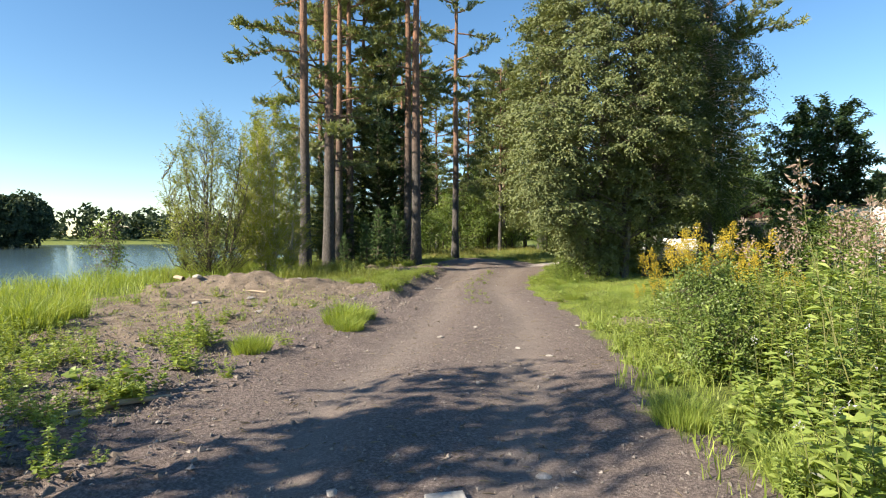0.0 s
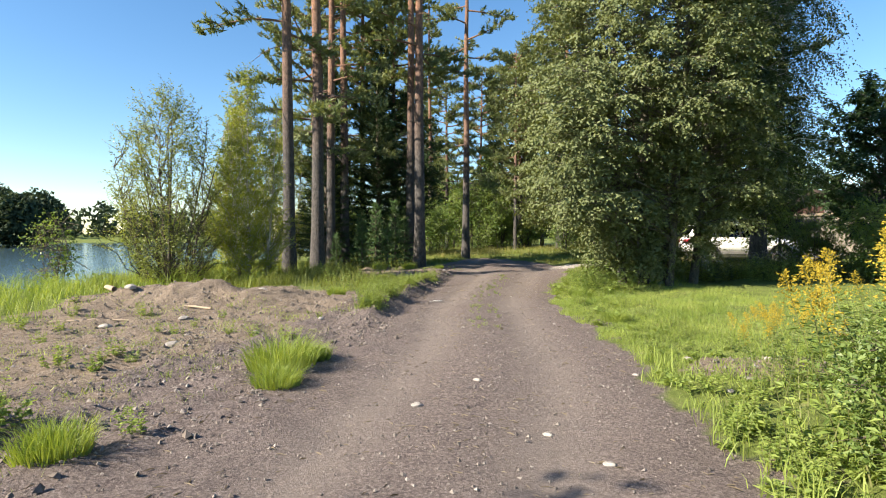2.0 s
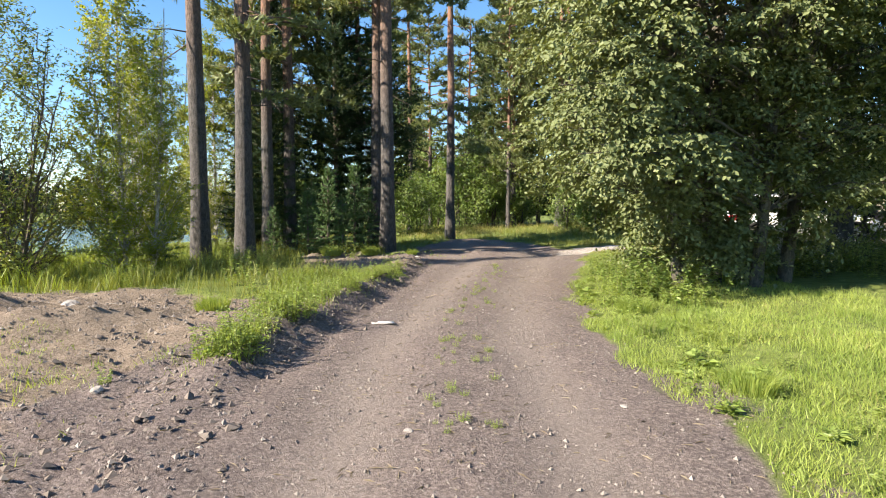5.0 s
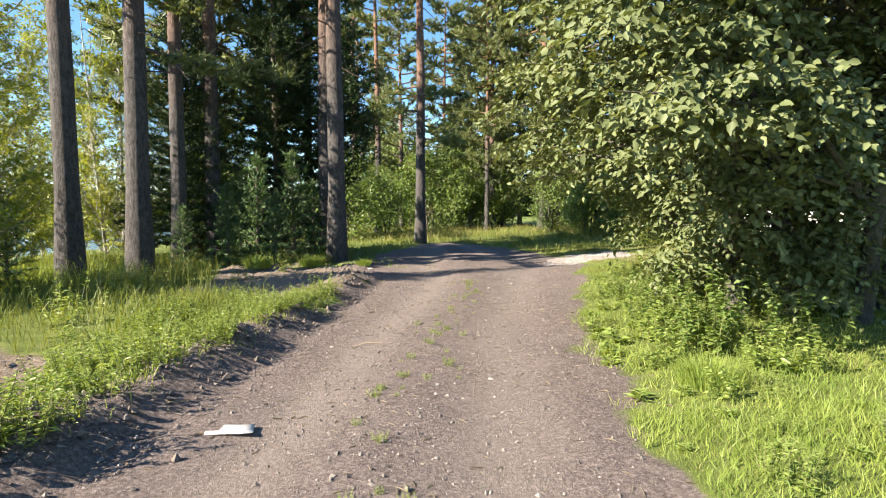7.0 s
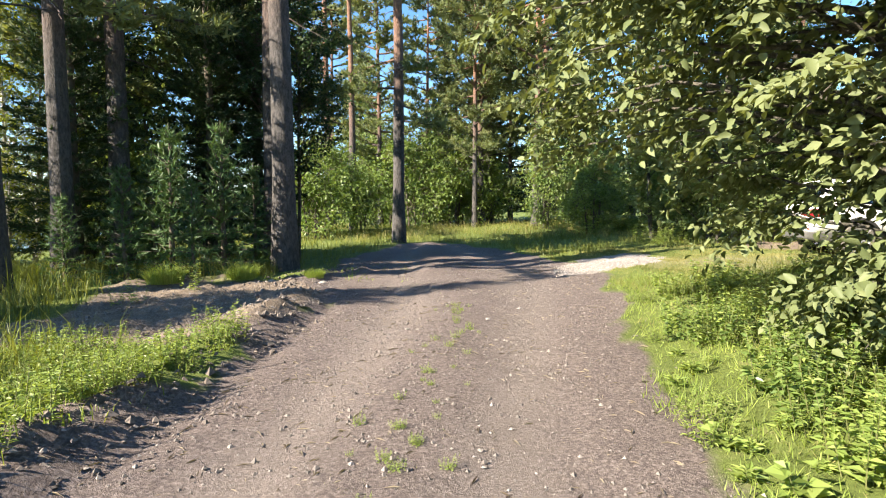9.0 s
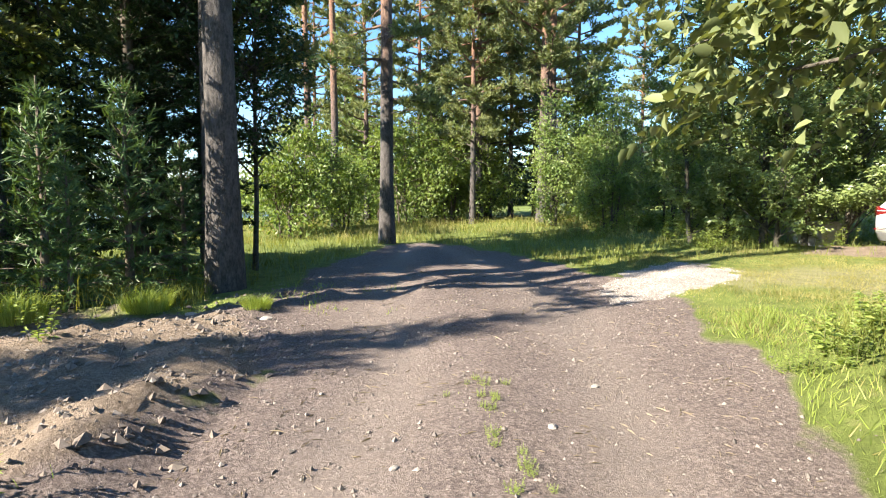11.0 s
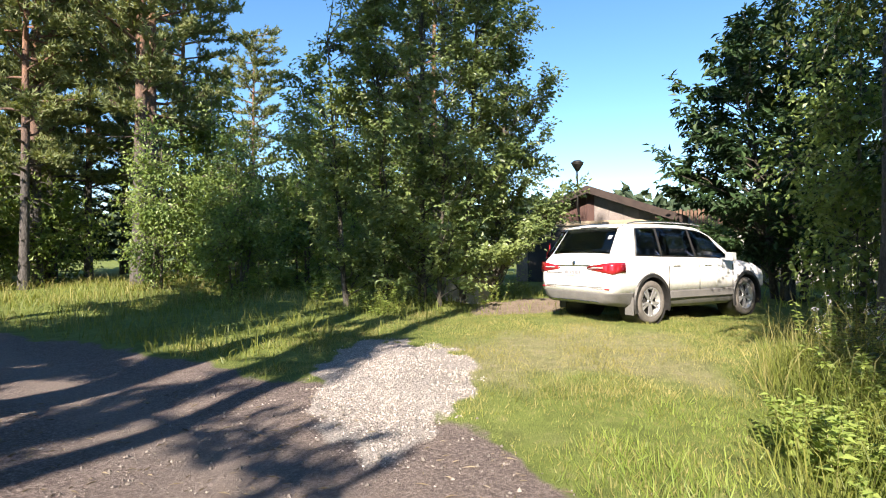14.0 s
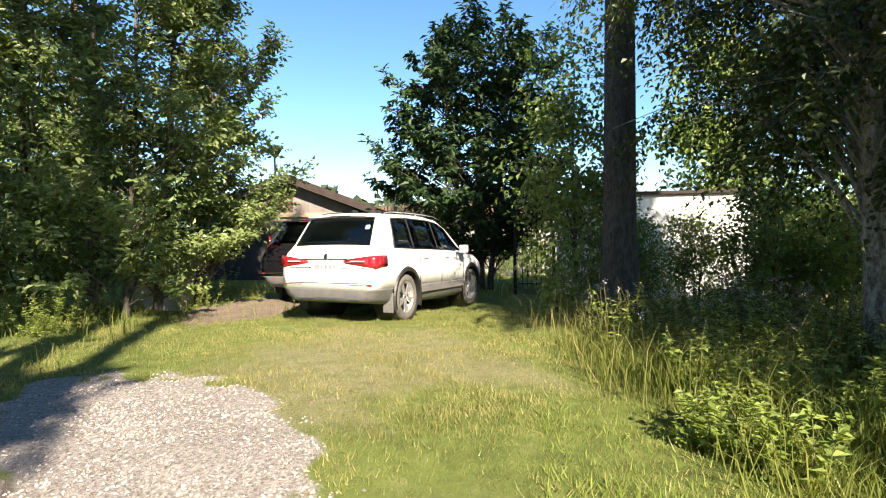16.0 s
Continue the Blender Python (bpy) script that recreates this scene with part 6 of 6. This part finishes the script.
def white_gravel():
    x, y = scatter(32000, 3.4, 8.2, 24.4, 29.2, lambda x, y: in_gravel(x, y) * (0.3 + 0.7 * clumpy(x, y, 2.6, 71)))
    n = len(x)
    s = rng.uniform(0.005, 0.013, n)
    c = np.stack([x, y, height(x, y) + s * 0.2], 1)
    o = np.array([[1, 0, 0], [0, 1, 0], [-1, 0, 0], [0, -1, 0], [0, 0, 0.7]], float)
    v = (c[:, None] + (o[None] * rng.uniform(0.6, 1.3, (n, 5, 1)) + rng.normal(0, 0.12, (n, 5, 3))) * s[:, None, None]).reshape(-1, 3)
    k = np.arange(n)[:, None] * 5
    f = np.concatenate([k + [list(q)] for q in ((0, 1, 4), (1, 2, 4), (2, 3, 4), (3, 0, 4))], 1).reshape(-1, 3)
    return v, f


M_WHITEGRAVEL = pebble_material("crushed_stone", 2.15)
v, f = white_gravel()
tagged(part("crushed_stone", mesh_np("crushed_stone", v, f, M_WHITEGRAVEL), None, None), "pale crushed stone spread at the yard's mouth", "gravel", kind="stuff")


# ---- tufts and weeds ----
def tuft(n, r, h, w, mat, label, name="grass_tuft", category="grass tuft", group="grass tufts"):
    t = thing(name, Matrix(), label, category, group)
    a, q = rng.uniform(0, 6.28, n), np.sqrt(rng.uniform(0, 1, n)) * r
    base = np.stack([q * np.cos(a), q * np.sin(a), np.full(n, -0.03)], 1)
    lean = np.stack([np.cos(a), np.sin(a), np.zeros(n)], 1) * rng.uniform(0.1, 0.9, (n, 1)) * (0.3 + q / r)[:, None] + rng.normal(0, 0.2, (n, 3)) * [1, 1, 0]
    v, f = blade_arrays(base, lean, rng.uniform(0.5, 1.1, n) * h, w)
    tagged(part("blade_clump", mesh_np("blade_clump", v, f, mat), None, t), kind="stuff")
    return t


tuft_big = put(tuft(900, 0.42, 0.55, 0.012, M_GRASS, "thick tuft of bright green grass on bare soil"), -1.6, 9.1, 0, 0.8)
for x, y, turn, s in ((-1.45, 8.45, 40, 0.5), (-2.3, 6.6, 80, 0.5), (-1.35, 9.5, 200, 0.4), (-1.3, 13.4, 90, 0.4), (-2.4, 15.4, 60, 0.45), (-1.6, 24.3, 50, 0.55), (-0.4, 24.3, 120, 0.35), (-2.6, 23.7, 0, 0.6), (-6.6, 9.5, 0, 0.9),
                      (-7.2, 7.2, 60, 1.1), (-6.3, 6.5, 100, 1.0), (-5.4, 5.2, 30, 0.9), (-6.2, 8.2, 70, 1.0), (3.0, 12.6, 0, 0.45), (3.2, 15.8, 100, 0.5), (1.85, 4.2, 20, 0.5), (2.2, 3.2, 120, 0.6), (2.6, 2.6, 0, 0.7)):
    again(tuft_big, x, y, turn, s)


def weed(name, h, leaves, leaf, aspect, mat, label, category, group, bloom=None, bloom_h=0.3, stems=1, spread=0.12, low=0.1, droop=0.2, blooms=90, bsize=0.02):
    """A leafy plant: upright stems set with leaves, blooms at the top where it has them."""
    t = thing(name, Matrix(), label, category, group)
    lines, vs = [], []
    for k in range(stems):
        a = k * 2.4
        r0 = spread * math.sqrt(k / max(1, stems))
        ln = limb_line((r0 * math.cos(a), r0 * math.sin(a), -0.04), (0.25 * math.cos(a) * (k > 0), 0.25 * math.sin(a) * (k > 0), 1), h * rng.uniform(0.75, 1.05), 0.006, 0.0, 0.05, 5)
        lines.append(ln)
        u = rng.uniform(low, 0.98 if bloom is None else 0.85, leaves)
        base = np.array([along_line(ln, q) for q in u])
        ang = np.arange(leaves) * 2.4 + rng.uniform(-0.4, 0.4, leaves)
        al = np.stack([np.cos(ang), np.sin(ang), rng.uniform(-droop - 0.1, 0.55, leaves)], 1)
        L = leaf * (1.15 - 0.6 * u) * rng.uniform(0.7, 1.2, leaves)
        vs.append(leaf_arrays(base, al, np.tile([[0, 0, 1.0]], (leaves, 1)) + rng.normal(0, 0.25, (leaves, 3)), L, L * aspect, 0.15))
    v, f = tubes(lines, 3)
    tagged(part("stem", mesh_np("stem", v, f, M_STEM), None, t), kind="stuff" if stems > 1 else "")
    v, f = join(*vs)
    part("foliage", mesh_np("foliage", v, f, mat), None, t)
    if bloom is not None:
        for ln in lines:
            u = rng.uniform(1 - bloom_h, 1.0, blooms)
            base = np.array([along_line(ln, min(q, 0.999)) for q in u])
            wd = (1.02 - u)[:, None] * h * 0.35 + 0.015
            al = rng.normal(0, 1, (blooms, 3)) + [0, 0, 0.3]
            base = base + unit(al) * rng.uniform(0, 1, (blooms, 1)) * wd
            v, f = leaf_arrays(base, al, rng.normal(0, 1, (blooms, 3)), bsize * rng.uniform(0.7, 1.5, blooms), bsize * 0.6)
            tagged(part("flower_head", mesh_np("flower_head", v, f, bloom), None, t), kind="stuff")
    return t


broad = put(weed("broadleaf_weed", 0.6, 34, 0.125, 0.6, M_WEED, "leafy green weed beside the dirt track", "weed", "weeds beside the track", stems=5, spread=0.22), 2.5, 4.0)
nettle = put(weed("nettle", 0.95, 30, 0.115, 0.42, M_WEED, "tall leafy nettle in the weed bed", "weed", "nettles", stems=5, spread=0.25), 3.0, 5.5)
golden = put(weed("goldenrod", 1.45, 60, 0.11, 0.24, M_LEAF_BUSH, "goldenrod in yellow bloom in the weed bed", "wildflower", "goldenrods", M_GOLD, 0.2, 5, 0.24, blooms=190, bsize=0.02), 4.4, 8.4)
fire = put(weed("fireweed", 1.95, 60, 0.13, 0.2, M_LEAF_BUSH, "tall fireweed gone to pinkish-brown seed", "wildflower", "fireweeds", M_PINKSEED, 0.26, 3, 0.2, blooms=90, bsize=0.032), 3.4, 5.2)
# aster leaves share the birch's green, darkened to paint shade
aster = put(weed("white_aster", 0.7, 22, 0.1, 0.3, M_LEAF_SHADED, "weed with small white flowers, its leaves coloured as in shade", "wildflower", "white flowers in the shade", M_WHITEBLOOM, 0.03, 4, 0.28, blooms=9, bsize=0.016), 8.6, 21.5)
dock = put(weed("dock_plant", 0.2, 16, 0.2, 0.36, M_WEED, "low rosette of broad light green leaves", "weed", "leaf rosettes", stems=2, spread=0.06, low=0.02, droop=-0.35), 2.55, 7.4)
burdock = put(weed("butterbur", 0.36, 13, 0.21, 0.9, M_WEED, "large round-leaved plant at the track's side", "weed", "large-leaved plants", stems=2, spread=0.1, droop=0.1), -2.75, 4.7)
again(burdock, -3.2, 5.0, 90, 0.8)
mugwort = put(weed("mugwort", 0.42, 34, 0.07, 0.38, M_WEED, "fine-leaved light green weed at the edge of the track", "weed", "fine weeds at the track", stems=9, spread=0.22), -1.5, 14.2)
raspberry = put(weed("raspberry_bush", 1.0, 40, 0.115, 0.68, M_LEAF_BUSH, "low bramble with bright green toothed leaves under the tree", "bush", "brambles under the tree", stems=8, spread=0.4, droop=0.25), 3.9, 17.0)
place_rng = np.random.default_rng(11)


def sow(t, n, x0, x1, y0, y1, smin, smax, ok=None):
    k = 0
    for _ in range(n * 6):
        if k >= n:
            break
        x, y = place_rng.uniform(x0, x1), place_rng.uniform(y0, y1)
        if ok is not None and not ok(x, y):
            continue
        again(t, x, y, place_rng.uniform(0, 360), place_rng.uniform(smin, smax))
        k += 1


def bed(x, y):
    return x > float(edge_right(y)) + 0.55 + 0.15 * max(0, y - 3) + 0.3 * max(0, y - 7) and x < 0.95 * y + 3.2


sow(broad, 50, 1.9, 6.5, 1.6, 9.2, 0.6, 1.3, bed)
sow(broad, 24, 1.6, 3.6, 1.8, 8.6, 0.3, 0.55, lambda x, y: 0.15 < x - float(edge_right(y)) < 0.9)
sow(nettle, 75, 2.2, 7.5, 2.2, 9.8, 0.7, 1.15, lambda x, y: bed(x - 0.35, y))
sow(nettle, 42, 3.2, 7.2, 3.6, 8.2, 1.2, 1.9, lambda x, y: bed(x - 0.8, y))
sow(fire, 11, 3.1, 6.0, 4.2, 7.6, 0.9, 1.2, lambda x, y: bed(x - 0.6, y))
sow(golden, 3, 3.9, 6.0, 7.4, 9.8, 0.65, 1.0, lambda x, y: bed(x - 0.3, y))
for x, y, s in ((2.85, 6.5, 1.08), (2.75, 6.2, 1.0), (3.1, 6.8, 1.15), (3.3, 6.5, 1.1), (3.15, 8.2, 0.62), (3.35, 8.5, 0.6), (3.6, 8.3, 0.66), (3.75, 8.8, 0.58)):
    again(golden, x, y, x * 200, s)
for x, y, s in ((2.95, 6.15, 0.27), (3.3, 6.7, 0.3), (2.75, 5.6, 0.22)):
    tagged(again(bush_bright, x, y, x * 300, s), "small leafy shrub among the weeds beside the track", "shrub", "shrubs in the weed bed")
sow(nettle, 8, 2.45, 3.3, 5.2, 6.9, 0.8, 1.2)
sow(aster, 9, 2.0, 6.5, 2.0, 8.0, 0.7, 1.2, bed)
sow(burdock, 12, 1.9, 3.4, 2.2, 5.5, 0.5, 0.85, lambda x, y: 0.35 < x - float(edge_right(y)) < 1.5)
sow(dock, 16, 1.7, 3.4, 3, 11, 0.3, 0.6, lambda x, y: 0.02 < x - float(edge_right(y)) < 0.6)
sow(dock, 60, 2.3, 4.8, 9.5, 22, 0.3, 0.6, lambda x, y: 0.0 < x - float(edge_right(y)) < 1.4)
sow(mugwort, 70, 2.5, 5.2, 10, 22, 0.35, 0.7, lambda x, y: 0.05 < x - float(edge_right(y)) < 1.6)
sow(raspberry, 18, 3.1, 6.0, 16.6, 21.0, 0.45, 0.85, lambda x, y: 0.45 < x - float(edge_right(y)) < 2.2)
sow(mugwort, 110, -3.2, 0.3, 12.4, 20.2, 0.5, 0.95, lambda x, y: 0.12 < float(edge_left(y)) - x < float(verge_width(y)) - 0.05)
sow(broad, 30, 3.0, 5.2, 15.2, 21.0, 0.35, 0.7, lambda x, y: 0.35 < x - float(edge_right(y)) < 1.7)
sow(nettle, 12, 3.2, 6, 17.0, 21.4, 0.4, 0.7, lambda x, y: 0.6 < x - float(edge_right(y)) < 2.2)
sow(broad, 40, -3.4, 0.3, 12.5, 19.6, 0.3, 0.55, lambda x, y: 0.2 < float(edge_left(y)) - x < float(verge_width(y)))
sow(broad, 55, -7.5, -1.9, 2.2, 13.5, 0.2, 0.5)
sow(broad, 54, -6.5, -2.2, 3.0, 7.5, 0.35, 0.75, lambda x, y: x < -2.3 - 0.12 * (y - 3) and x > -0.8 * y - 1.2)
sow(nettle, 20, -6.8, -3.0, 3.6, 7.0, 0.3, 0.6, lambda x, y: x > -0.8 * y - 1.2)
sow(nettle, 20, -7, -1.6, 16.5, 23.4, 0.4, 0.8, lambda x, y: float(edge_left(y)) - x > 1.2)
sow(broad, 10, 5.4, 9.5, 19.5, 22.6, 0.5, 0.8, lambda x, y: y < 23.2 + 0.35 * (x - 5.3) and x > 1.15 * (y - 19.2) + 0.5)
sow(nettle, 60, 6.8, 10.5, 18.5, 23.0, 0.6, 0.95, lambda x, y: x > 1.25 * (y - 18.6) + 1.2)
sow(nettle, 40, 9.5, 13.5, 18.5, 23.4, 0.4, 0.65, lambda x, y: x > 1.25 * (y - 18.6) + 1.2)
sow(broad, 34, 4.6, 7.0, 20.6, 23.0, 0.5, 0.9, lambda x, y: float(edge_right(y)) + 0.5 < x and y < 22.7 + 0.27 * (x - 5.3))
sow(aster, 80, 7.0, 12.5, 18.8, 23.2, 0.8, 1.25, lambda x, y: x > 1.2 * (y - 18.9) + 2.4)
sow(nettle, 22, 8.0, 13.0, 29.6, 31.6, 0.5, 0.9)
sow(broad, 12, 6.6, 12.0, 33.5, 37.5, 0.8, 1.4)
sow(mugwort, 90, 0.5, 2.0, 11.5, 22, 0.08, 0.2, lambda x, y: abs((x - float(edge_left(y))) / float(edge_right(y) - edge_left(y)) - 0.5) < place_rng.uniform(0.0, 0.13))
for x, y, k in ((2.65, 12.9, 0.55), (2.95, 13.2, 0.6), (3.3, 13.0, 0.5), (3.1, 12.6, 0.6), (2.8, 16.8, 0.5), (3.0, 17.2, 0.6), (2.95, 17.7, 0.5)):
    again(burdock, x, y, x * 260, k)
